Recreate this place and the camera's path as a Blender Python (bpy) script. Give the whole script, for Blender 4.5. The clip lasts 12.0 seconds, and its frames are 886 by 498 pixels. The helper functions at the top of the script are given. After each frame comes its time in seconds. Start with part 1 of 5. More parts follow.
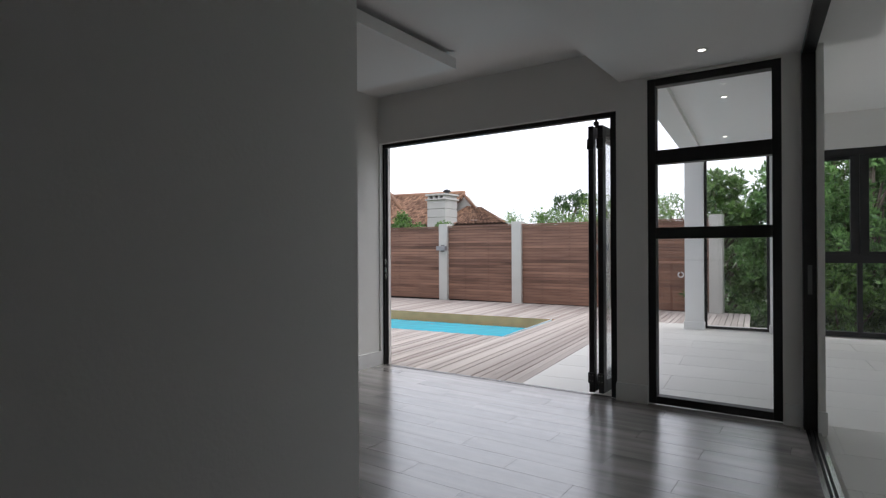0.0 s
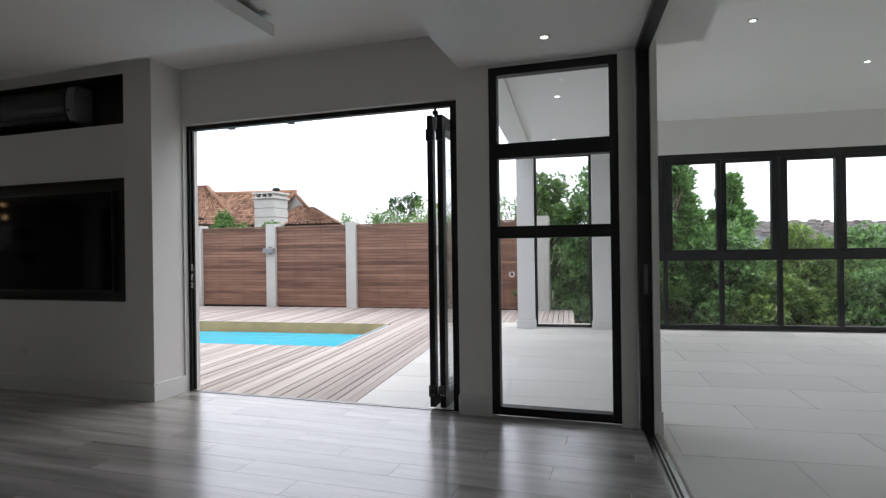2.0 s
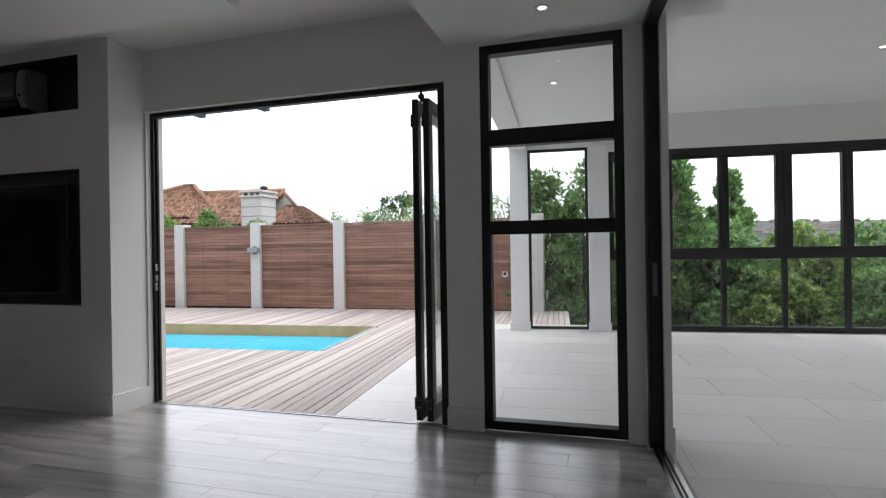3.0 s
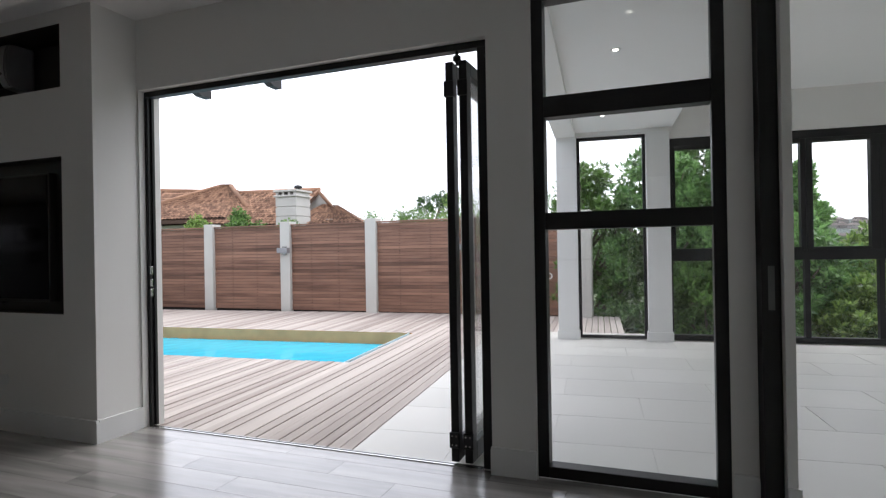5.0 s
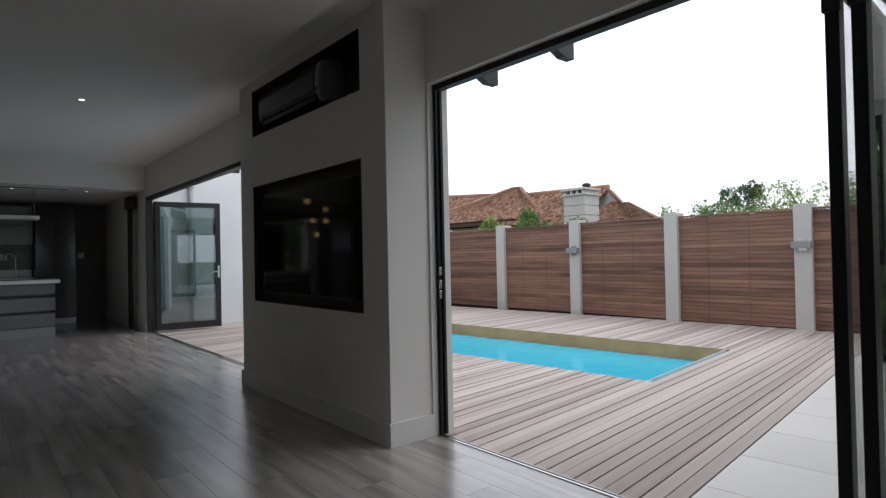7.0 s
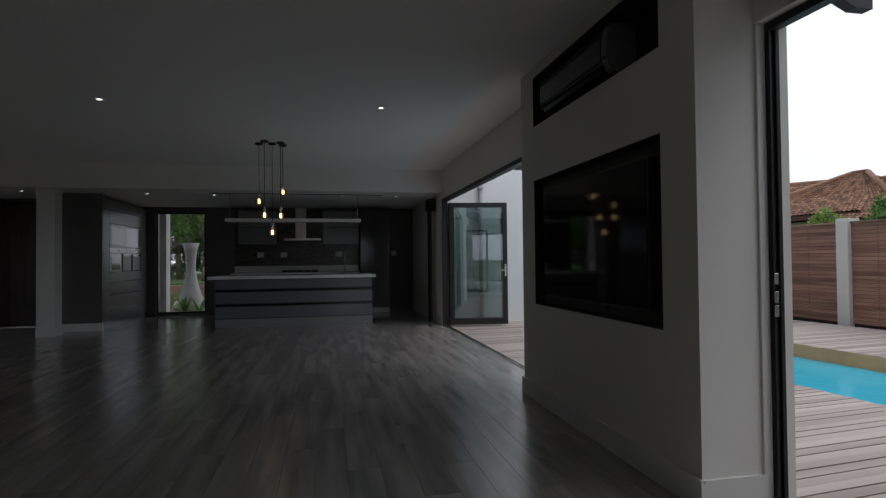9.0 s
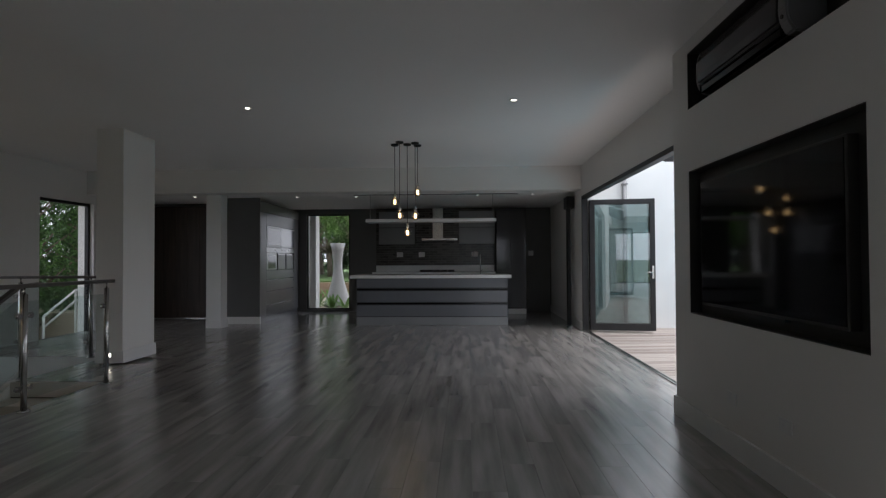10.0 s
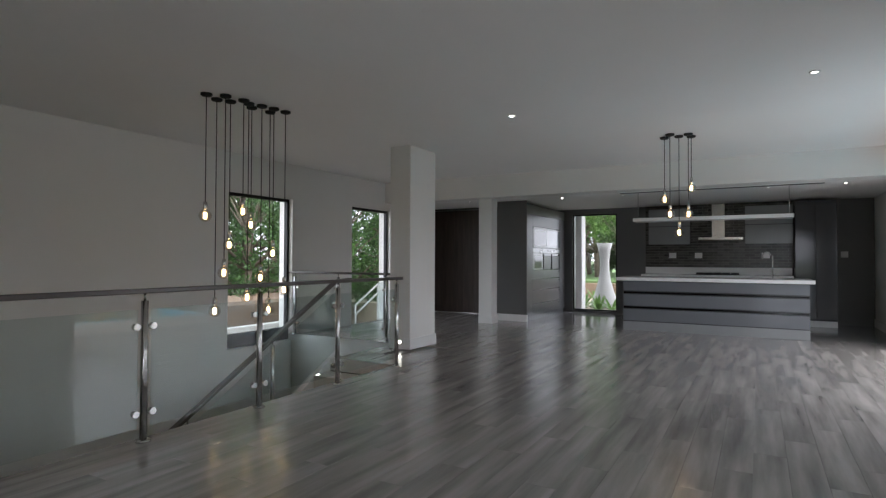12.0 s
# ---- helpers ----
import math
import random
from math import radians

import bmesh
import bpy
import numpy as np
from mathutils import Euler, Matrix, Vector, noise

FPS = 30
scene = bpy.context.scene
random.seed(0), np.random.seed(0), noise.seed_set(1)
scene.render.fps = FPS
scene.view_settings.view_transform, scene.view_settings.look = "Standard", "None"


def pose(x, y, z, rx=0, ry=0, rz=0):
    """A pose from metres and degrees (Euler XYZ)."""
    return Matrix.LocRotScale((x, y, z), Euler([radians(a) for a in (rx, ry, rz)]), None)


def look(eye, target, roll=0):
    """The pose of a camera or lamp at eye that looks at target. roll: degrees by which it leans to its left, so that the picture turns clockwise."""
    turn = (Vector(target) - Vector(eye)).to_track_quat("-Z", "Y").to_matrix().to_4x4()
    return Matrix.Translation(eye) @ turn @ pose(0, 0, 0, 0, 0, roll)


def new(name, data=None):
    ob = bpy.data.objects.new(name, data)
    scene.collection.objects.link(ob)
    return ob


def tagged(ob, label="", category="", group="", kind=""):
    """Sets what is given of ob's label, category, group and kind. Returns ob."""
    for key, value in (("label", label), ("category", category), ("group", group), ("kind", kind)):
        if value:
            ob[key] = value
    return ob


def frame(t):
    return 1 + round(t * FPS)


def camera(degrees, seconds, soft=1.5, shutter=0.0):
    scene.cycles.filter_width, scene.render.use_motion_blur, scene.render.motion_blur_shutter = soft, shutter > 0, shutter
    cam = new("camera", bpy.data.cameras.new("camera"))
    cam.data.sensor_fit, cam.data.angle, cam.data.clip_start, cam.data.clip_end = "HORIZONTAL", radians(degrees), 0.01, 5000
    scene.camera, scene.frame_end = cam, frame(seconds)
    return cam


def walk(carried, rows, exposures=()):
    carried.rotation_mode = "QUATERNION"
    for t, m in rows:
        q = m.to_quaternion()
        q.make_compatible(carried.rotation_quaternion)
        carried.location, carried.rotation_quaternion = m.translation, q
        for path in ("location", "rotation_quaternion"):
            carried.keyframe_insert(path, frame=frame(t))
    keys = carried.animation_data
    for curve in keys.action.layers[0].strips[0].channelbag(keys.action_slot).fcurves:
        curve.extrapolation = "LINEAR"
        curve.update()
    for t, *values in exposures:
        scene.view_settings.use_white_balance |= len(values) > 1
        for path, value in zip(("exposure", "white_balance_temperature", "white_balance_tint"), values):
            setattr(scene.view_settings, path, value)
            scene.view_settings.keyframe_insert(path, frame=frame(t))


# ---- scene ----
cam = camera(76.5, 12.0, soft=1.3)
PATH = [
    (0, (1.62, 1.158, 1.249), (0.487, 2.806, 1.251), -0.3),
    (0.5, (1.517, 1.227, 1.253), (0.564, 2.985, 1.257), -0.5),
    (1, (1.419, 1.305, 1.256), (0.64, 3.147, 1.259), -0.6),
    (1.5, (1.382, 1.467, 1.247), (0.722, 3.356, 1.251), -0.8),
    (2, (1.375, 1.696, 1.249), (0.761, 3.599, 1.251), -0.8),
    (2.5, (1.335, 1.904, 1.237), (0.742, 3.814, 1.238), -0.8),
    (4.3, (1.166, 2.592, 1.226), (0.578, 4.504, 1.227), -1.0),
    (4.5, (1.142, 2.671, 1.222), (0.528, 4.575, 1.225), -1.1),
    (5, (1.036, 2.836, 1.227), (0.321, 4.704, 1.231), -1.0),
    (5.5, (0.927, 2.984, 1.215), (0.049, 4.78, 1.225), -1.0),
    (6, (0.866, 3.164, 1.22), (-0.274, 4.807, 1.237), -1.2),
    (6.5, (0.722, 3.288, 1.204), (-0.633, 4.76, 1.226), -1.3),
    (7, (0.573, 3.383, 1.221), (-0.95, 4.68, 1.246), -1.2),
    (7.2, (0.513, 3.425, 1.234), (-1.068, 4.649, 1.254), -0.9),
    (9, (0.019, 3.684, 1.231), (-1.939, 4.09, 1.268), -0.6),
    (9.5, (-0.14, 3.739, 1.237), (-2.131, 3.928, 1.274), -0.5),
    (10, (-0.288, 3.776, 1.247), (-2.286, 3.692, 1.286), -0.3),
    (10.5, (-0.325, 3.781, 1.249), (-2.293, 3.426, 1.289), -0.2),
    (11, (-0.346, 3.788, 1.248), (-2.249, 3.174, 1.289), -0.1),
    (11.5, (-0.345, 3.822, 1.265), (-2.175, 3.015, 1.303), 0.1),
    (12, (-0.345, 3.835, 1.275), (-2.088, 2.857, 1.312), 0.2),
]
EXPOSURE = [(0, 0.62), (0.5, 0.66), (1.5, 0.93), (2.5, 1.03), (5.0, 1.0), (5.5, 0.85), (6, 0.6), (7, 0.38), (9, -0.15), (9.5, 0.25), (10, 0.9), (10.5, 1.2), (12, 2.1)]
walk(cam, [(t, look(e, g, r)) for t, e, g, r in PATH], EXPOSURE)

# ---- world, sun, exposure ----
world = bpy.data.worlds.new("overcast")
scene.world = world
world.use_nodes = True
wn, wl = world.node_tree.nodes, world.node_tree.links
sky = wn.new("ShaderNodeTexSky")
sky.sky_type = 'NISHITA'
sky.sun_disc = False
sky.sun_elevation, sky.sun_rotation = radians(58), radians(25)
sky.air_density, sky.dust_density = 1.2, 3.0
grey = wn.new("ShaderNodeHueSaturation")
grey.inputs["Saturation"].default_value = 0.22
wl.new(sky.outputs[0], grey.inputs["Color"])
cloud = wn.new("ShaderNodeMix")
cloud.data_type = 'RGBA'
cloud.inputs[0].default_value = 0.75
cloud.inputs[7].default_value = (8.42, 8.72, 9.85, 1)
wl.new(grey.outputs[0], cloud.inputs[6])
wl.new(cloud.outputs[2], wn["Background"].inputs[0])
wn["Background"].inputs[1].default_value = 0.15

sun_data = bpy.data.lights.new("sun", 'SUN')
sun_data.energy, sun_data.angle, sun_data.color = 0.5, radians(35), (1.0, 0.96, 0.9)
sun = new("sun", sun_data)
sun.matrix_world = look((8, 14, 30), (0.2, 0.5, 0))


# ---- materials ----
def material(name, color, rough=0.6, metal=0.0, var=0.12, scale=3.0, bump=0.05, bscale=60.0, random_by='', stretch=None, spec=0.5, tint=None, spread=0.9, contrast=1.6, coat=0.0):
    """Principled with noise at two scales; random_by 'object' or 'island' varies pieces."""
    m = bpy.data.materials.new(name)
    m.use_nodes = True
    n, l = m.node_tree.nodes, m.node_tree.links
    b = n["Principled BSDF"]
    b.inputs["Roughness"].default_value, b.inputs["Metallic"].default_value = rough, metal
    b.inputs["Specular IOR Level"].default_value = spec
    b.inputs["Coat Weight"].default_value, b.inputs["Coat Roughness"].default_value = coat, 0.16
    co = n.new("ShaderNodeTexCoord")
    mp = n.new("ShaderNodeMapping")
    l.new(co.outputs["Object"], mp.inputs[0])
    if stretch:
        mp.inputs["Scale"].default_value = stretch
    vec = mp.outputs[0]
    rnd = None
    if random_by:
        info = n.new("ShaderNodeObjectInfo" if random_by == 'object' else "ShaderNodeNewGeometry")
        rnd = info.outputs["Random" if random_by == 'object' else "Random Per Island"]
        ad = n.new("ShaderNodeVectorMath")
        mul = n.new("ShaderNodeMath")
        mul.operation = 'MULTIPLY'
        mul.inputs[1].default_value = 37.0
        l.new(rnd, mul.inputs[0])
        l.new(vec, ad.inputs[0])
        l.new(mul.outputs[0], ad.inputs[1])
        vec = ad.outputs[0]
    big = n.new("ShaderNodeTexNoise")
    big.inputs["Scale"].default_value, big.inputs["Detail"].default_value = scale, 5
    fine = n.new("ShaderNodeTexNoise")
    fine.inputs["Scale"].default_value, fine.inputs["Detail"].default_value = bscale, 3
    l.new(vec, big.inputs["Vector"])
    l.new(vec, fine.inputs["Vector"])
    mix = n.new("ShaderNodeMix")
    mix.data_type = 'RGBA'
    c = Vector(color)
    t = Vector(tint) if tint else c * (1 + var)
    mix.inputs[6].default_value = (*(c * (1 - var)), 1)
    mix.inputs[7].default_value = (*t, 1)
    fac = n.new("ShaderNodeMath")
    fac.operation = 'MULTIPLY_ADD'
    l.new(big.outputs[0], fac.inputs[0])
    fac.inputs[1].default_value = contrast
    fac.inputs[2].default_value = 0.5 - contrast / 2
    out = fac.outputs[0]
    if rnd:
        sm = n.new("ShaderNodeMath")
        sm.operation = 'MULTIPLY_ADD'
        l.new(rnd, sm.inputs[0])
        sm.inputs[1].default_value = spread
        ofs = n.new("ShaderNodeMath")
        ofs.operation = 'SUBTRACT'
        l.new(out, ofs.inputs[0])
        ofs.inputs[1].default_value = spread / 2
        l.new(ofs.outputs[0], sm.inputs[2])
        out = sm.outputs[0]
    cl = n.new("ShaderNodeClamp")
    l.new(out, cl.inputs[0])
    l.new(cl.outputs[0], mix.inputs[0])
    l.new(mix.outputs[2], b.inputs["Base Color"])
    if bump:
        bp = n.new("ShaderNodeBump")
        bp.inputs["Strength"].default_value, bp.inputs["Distance"].default_value = bump, 0.01
        l.new(fine.outputs[0], bp.inputs["Height"])
        l.new(bp.outputs[0], b.inputs["Normal"])
    return m


def glass_material(name, tint=(0.985, 0.988, 0.988), gloss=0.04, rough=0.0):
    """Clear pane: straight-through light, mirrored more at grazing angles."""
    m = bpy.data.materials.new(name)
    m.use_nodes = True
    n, l = m.node_tree.nodes, m.node_tree.links
    n.remove(n["Principled BSDF"])
    tr, gl, lw, pw, ma, mx = (n.new("ShaderNode" + k) for k in ("BsdfTransparent", "BsdfGlossy", "LayerWeight", "Math", "Math", "MixShader"))
    tr.inputs[0].default_value = (*tint, 1)
    gl.inputs["Roughness"].default_value = rough
    lw.inputs[0].default_value = 0.5
    pw.operation, ma.operation = 'POWER', 'MULTIPLY_ADD'
    pw.inputs[1].default_value = 5.0
    ma.inputs[1].default_value, ma.inputs[2].default_value = 1 - gloss, gloss
    l.new(lw.outputs["Facing"], pw.inputs[0])
    l.new(pw.outputs[0], ma.inputs[0])
    l.new(ma.outputs[0], mx.inputs[0])
    l.new(tr.outputs[0], mx.inputs[1])
    l.new(gl.outputs[0], mx.inputs[2])
    l.new(mx.outputs[0], n["Material Output"].inputs[0])
    return m


def glow_material(name, color, strength):
    m = bpy.data.materials.new(name)
    m.use_nodes = True
    b = m.node_tree.nodes["Principled BSDF"]
    b.inputs["Base Color"].default_value = (*color, 1)
    b.inputs["Emission Color"].default_value = (*color, 1)
    b.inputs["Emission Strength"].default_value = strength
    return m


def leaf_material(name, dark, light):
    """Leaf colour varied leaf by leaf, with light shining through."""
    m = material(name, dark, 0.36, var=0.3, scale=2, bump=0, random_by='island', tint=light)
    n, l = m.node_tree.nodes, m.node_tree.links
    b = n["Principled BSDF"]
    col = b.inputs["Base Color"].links[0].from_socket
    tl, mx = n.new("ShaderNodeBsdfTranslucent"), n.new("ShaderNodeMixShader")
    mx.inputs[0].default_value = 0.45
    l.new(col, tl.inputs[0])
    l.new(b.outputs[0], mx.inputs[1])
    l.new(tl.outputs[0], mx.inputs[2])
    l.new(mx.outputs[0], n["Material Output"].inputs[0])
    return m


M_WALL = material("warm_white_paint", (0.78, 0.77, 0.745), 0.75, var=0.03, scale=0.8, bump=0.06, bscale=140)
M_CEIL = material("white_ceiling_paint", (0.86, 0.855, 0.84), 0.8, var=0.02, scale=0.7, bump=0.03, bscale=120)
M_TRIM = material("white_gloss_trim", (0.74, 0.74, 0.73), 0.4, var=0.03, scale=2, bump=0.02)
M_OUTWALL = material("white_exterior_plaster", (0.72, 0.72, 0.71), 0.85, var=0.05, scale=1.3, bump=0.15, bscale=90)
M_BLACK = material("black_powder_coat", (0.022, 0.022, 0.023), 0.42, var=0.2, scale=8, bump=0.02, bscale=300, spec=0.3)
M_PLANK = material("grey_laminate", (0.235, 0.222, 0.21), 0.24, spec=1.0, coat=0.35, var=0.25, scale=2.0, bump=0.04, bscale=90, random_by='object', stretch=(0.42, 4.2, 1.0), tint=(0.43, 0.405, 0.385), spread=0.16, contrast=2.3)
M_JOINT = material("laminate_joint", (0.15, 0.142, 0.132), 0.5)
M_MORTAR = material("pale_mortar", (0.17, 0.165, 0.155), 0.8)
M_DECK = material("weathered_deck_timber", (0.37, 0.30, 0.265), 0.7, var=0.25, scale=1.3, bump=0.25, bscale=60, random_by='object', stretch=(7.0, 0.5, 1.0), tint=(0.55, 0.49, 0.445), spread=0.62, contrast=1.1)
M_UNDER = material("deck_subframe", (0.02, 0.018, 0.016), 0.9)
M_SLAT = material("red_brown_hardwood", (0.15, 0.068, 0.043), 0.55, var=0.4, scale=1.2, bump=0.2, bscale=70, random_by='object', stretch=(0.8, 8.0, 8.0), tint=(0.32, 0.17, 0.115), spread=0.5)
M_POST = material("grey_cement_render", (0.50, 0.485, 0.45), 0.85, var=0.06, scale=3, bump=0.2, bscale=90)
M_TILE = material("pale_porcelain_tile", (0.63, 0.615, 0.575), 0.42, var=0.05, scale=1.1, bump=0.03, bscale=80, random_by='object')
M_GROUT = material("pale_grout", (0.60, 0.585, 0.55), 0.9)
M_TRACK = material("dull_aluminium_track", (0.16, 0.16, 0.16), 0.5, 0.8)
M_FRONT = material("pale_grey_gloss_front", (0.16, 0.16, 0.168), 0.24, var=0.05, scale=2, bump=0.0, spec=0.1)
M_POOLWALL = material("pool_plaster", (0.16, 0.62, 0.74), 0.6, var=0.06, scale=1.5)
M_COPING = material("tan_pool_band", (0.60, 0.33, 0.15), 0.7, var=0.2, scale=3)
M_WATER = material("pool_water", (0.035, 0.46, 0.62), 0.06, var=0.06, scale=0.8, bump=0.03, bscale=4, spec=0.12)
M_GLASS = glass_material("clear_glass")
M_LOWE = glass_material("tinted_reflective_glass", (0.52, 0.62, 0.62), 0.16)
M_RAILGLASS = glass_material("rail_glass", (0.90, 0.935, 0.93))
M_APPL = material("dark_appliance_steel", (0.12, 0.12, 0.123), 0.3, 0.9, var=0.08, scale=10, bump=0.02, bscale=200)
M_STEEL = material("brushed_steel", (0.55, 0.55, 0.54), 0.22, 1.0, var=0.08, scale=10, bump=0.02, bscale=200)
M_RAILTOP = material("dark_handrail", (0.10, 0.09, 0.085), 0.35, 0.3, var=0.15, scale=5)
M_GREYCAB = material("gloss_grey_lacquer", (0.06, 0.062, 0.066), 0.08, var=0.05, scale=2, bump=0.0, spec=0.35)
M_GREYCAB2 = material("pale_grey_lacquer", (0.14, 0.147, 0.16), 0.10, var=0.05, scale=2, bump=0.0, spec=0.35)
M_PALE = material("pale_grey_lacquer_front", (0.24, 0.245, 0.25), 0.18, var=0.04, scale=2, bump=0.0)
M_CHARCOAL = material("charcoal_paint", (0.115, 0.115, 0.112), 0.45, var=0.06, scale=2)
M_QUARTZ = material("white_quartz", (0.76, 0.76, 0.75), 0.2, var=0.04, scale=9, bump=0.01)
M_DARKWOOD = material("dark_door_timber", (0.06, 0.042, 0.034), 0.45, var=0.4, scale=2, stretch=(8, 8, 0.7), bump=0.1)
M_SCREEN = material("tv_screen", (0.006, 0.006, 0.007), 0.06, var=0.1, bump=0.0, spec=0.25)
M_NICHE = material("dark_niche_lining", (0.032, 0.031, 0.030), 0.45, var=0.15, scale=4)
M_ACBODY = material("silver_grey_ac_plastic", (0.26, 0.26, 0.27), 0.28, var=0.04, scale=4, bump=0.01)
M_ACPANEL = material("charcoal_ac_panel", (0.075, 0.075, 0.08), 0.18, var=0.05, scale=4, bump=0.0)
M_BRICK = material("dark_grey_glazed_brick", (0.055, 0.053, 0.05), 0.22, var=0.3, scale=6, bump=0.08, random_by='island', tint=(0.10, 0.097, 0.09))
M_TERRA = material("terracotta_roof_tile", (0.20, 0.096, 0.055), 0.9, var=0.45, scale=0.9, bump=0.2, random_by='island', tint=(0.38, 0.215, 0.135), spread=1.0)
# near-black brown: shade between the roof tiles, put into the colour
M_UNDERLAY = material("shaded_roof_underlay", (0.07, 0.04, 0.028), 0.95)
# chimney white lowered below real paint: its slight shade is in the colour
M_LIME = material("shaded_limewash", (0.46, 0.445, 0.42), 0.9, var=0.08, scale=1.2, bump=0.15, bscale=40)
M_EARTH = material("bare_brown_earth", (0.17, 0.12, 0.08), 0.95, var=0.3, scale=2, bump=0.4, bscale=25)
M_GROUND = material("grass_ground", (0.06, 0.085, 0.03), 0.95, var=0.4, scale=0.6, bump=0.4, bscale=20)
M_LAWN = material("mown_lawn", (0.075, 0.14, 0.035), 0.95, var=0.25, scale=1.5, bump=0.4, bscale=40)
M_GRAVEL = material("pale_garden_gravel", (0.30, 0.255, 0.20), 0.95, var=0.2, scale=5, bump=0.5, bscale=60)
M_BARK = material("grey_bark", (0.14, 0.11, 0.085), 0.9, var=0.3, scale=6, bump=0.4, bscale=30)
M_LEAF_D = leaf_material("deep_green_leaf", (0.035, 0.085, 0.028), (0.11, 0.21, 0.07))
M_LEAF_E = leaf_material("fresh_green_leaf", (0.08, 0.20, 0.06), (0.30, 0.52, 0.17))
M_LEAF_A = leaf_material("mid_green_leaf", (0.06, 0.14, 0.035), (0.22, 0.38, 0.10))
M_LEAF_B = leaf_material("dark_green_leaf", (0.045, 0.11, 0.035), (0.15, 0.29, 0.08))
M_LEAF_C = leaf_material("yellow_green_leaf", (0.10, 0.21, 0.05), (0.38, 0.54, 0.14))
M_BULB = glow_material("warm_filament", (1.0, 0.68, 0.34), 4.0)
M_BULBGLASS = glass_material("amber_bulb_glass", (0.93, 0.89, 0.83), 0.13)
M_CORD = material("black_cord", (0.01, 0.01, 0.01), 0.7)
M_DOWN = glow_material("downlight_lens", (1.0, 0.95, 0.86), 4.0)
M_VASE = material("weathered_white_concrete", (0.36, 0.365, 0.37), 0.8, var=0.12, scale=3, bump=0.15)
M_HILL = material("hazy_hillside", (0.060, 0.078, 0.068), 1.0, var=0.4, scale=0.05, bump=0)
M_FARROOF = material("far_house_roof", (0.12, 0.10, 0.09), 0.9, var=0.3, scale=0.1, bump=0, random_by='island')
M_HAZEHOUSE = material("far_house_wall", (0.21, 0.20, 0.19), 0.9, var=0.3, scale=0.1, bump=0, random_by='island')
M_BRASS = material("brass_socket", (0.30, 0.22, 0.12), 0.35, 1.0, var=0.1)


# ---- mesh helpers ----
def box(bm, x0, x1, y0, y1, z0, z1, bevel=0.0):
    vs = [bm.verts.new((x, y, z)) for x in (x0, x1) for y in (y0, y1) for z in (z0, z1)]
    fs = [bm.faces.new([vs[i] for i in q]) for q in ((0, 1, 3, 2), (4, 6, 7, 5), (0, 4, 5, 1), (2, 3, 7, 6), (0, 2, 6, 4), (1, 5, 7, 3))]
    if bevel:
        es = {e for f in fs for e in f.edges}
        bmesh.ops.bevel(bm, geom=list(es), offset=bevel, segments=1, affect='EDGES')
    return bm


def tube(bm, a, b, r, r2=None, seg=12, caps=True):
    a, b = Vector(a), Vector(b)
    q = (b - a).to_track_quat('Z', 'Y')
    r2 = r if r2 is None else r2
    rings = []
    for p, rr in ((a, r), (b, r2)):
        rings.append([bm.verts.new(p + q @ Vector((rr * math.cos(2 * math.pi * i / seg), rr * math.sin(2 * math.pi * i / seg), 0))) for i in range(seg)])
    for i in range(seg):
        f = bm.faces.new((rings[0][i], rings[0][(i + 1) % seg], rings[1][(i + 1) % seg], rings[1][i]))
        f.smooth = True
    if caps:
        bm.faces.new(rings[0][::-1])
        bm.faces.new(rings[1])
    return bm


def lathe(bm, profile, origin=(0, 0, 0), seg=20):
    o = Vector(origin)
    rings = [[bm.verts.new(o + Vector((r * math.cos(2 * math.pi * i / seg), r * math.sin(2 * math.pi * i / seg), z))) for i in range(seg)] for r, z in profile]
    for p, q in zip(rings, rings[1:]):
        for i in range(seg):
            f = bm.faces.new((p[i], p[(i + 1) % seg], q[(i + 1) % seg], q[i]))
            f.smooth = True
    bm.faces.new(rings[0][::-1])
    bm.faces.new(rings[-1])
    return bm


def mesh_of(name, bm, mat):
    bmesh.ops.recalc_face_normals(bm, faces=bm.faces)
    me = bpy.data.meshes.new(name)
    bm.to_mesh(me)
    bm.free()
    me.materials.append(mat)
    return me


def part(name, bm, mat, parent=None, label=""):
    ob = new(name, mesh_of(name, bm, mat))
    if parent:
        ob.parent = parent
    return tagged(ob, label)


def boxes(*rows, bevel=0.0):
    bm = bmesh.new()
    for r in rows:
        box(bm, *r, bevel=bevel)
    return bm


def structure(name, bm, mat, label="", category=""):
    return tagged(part(name, bm, mat), label, category or name.split("_")[0], kind="structure")


def thing(name, label, category, group="", m=None, kind=""):
    ob = new(name)
    if m:
        ob.matrix_world = m
    return tagged(ob, label, category, group, kind)


SITE = pose(1.47, 5.83, 0, 0, 0, 5.5)
SITE_IN = SITE.inverted()

# ---- levels ----
CEIL, DROP, BULK, KCEIL = 2.90, 2.76, 2.62, 2.50
WY0, WY1 = 5.80, 5.98

# ---- house shell ----
structure("wall_north", boxes(
    (-14.2, -10.28, WY0, WY1, -0.2, 3.2), (-10.28, -5.2, WY0, WY1, 2.36, 3.2), (-5.2, -2.40, WY0, WY1, -0.2, 3.2),
    (-2.40, 0.17, WY0, WY1, 2.40, 3.2), (0.17, 0.42, WY0, WY1, -0.2, 3.2), (0.42, 1.345, WY0, WY1, 2.60, 3.2),
    (1.345, 1.46, WY0, WY1, -0.2, 3.2)), M_WALL, "warm white painted wall with large door openings", "wall")

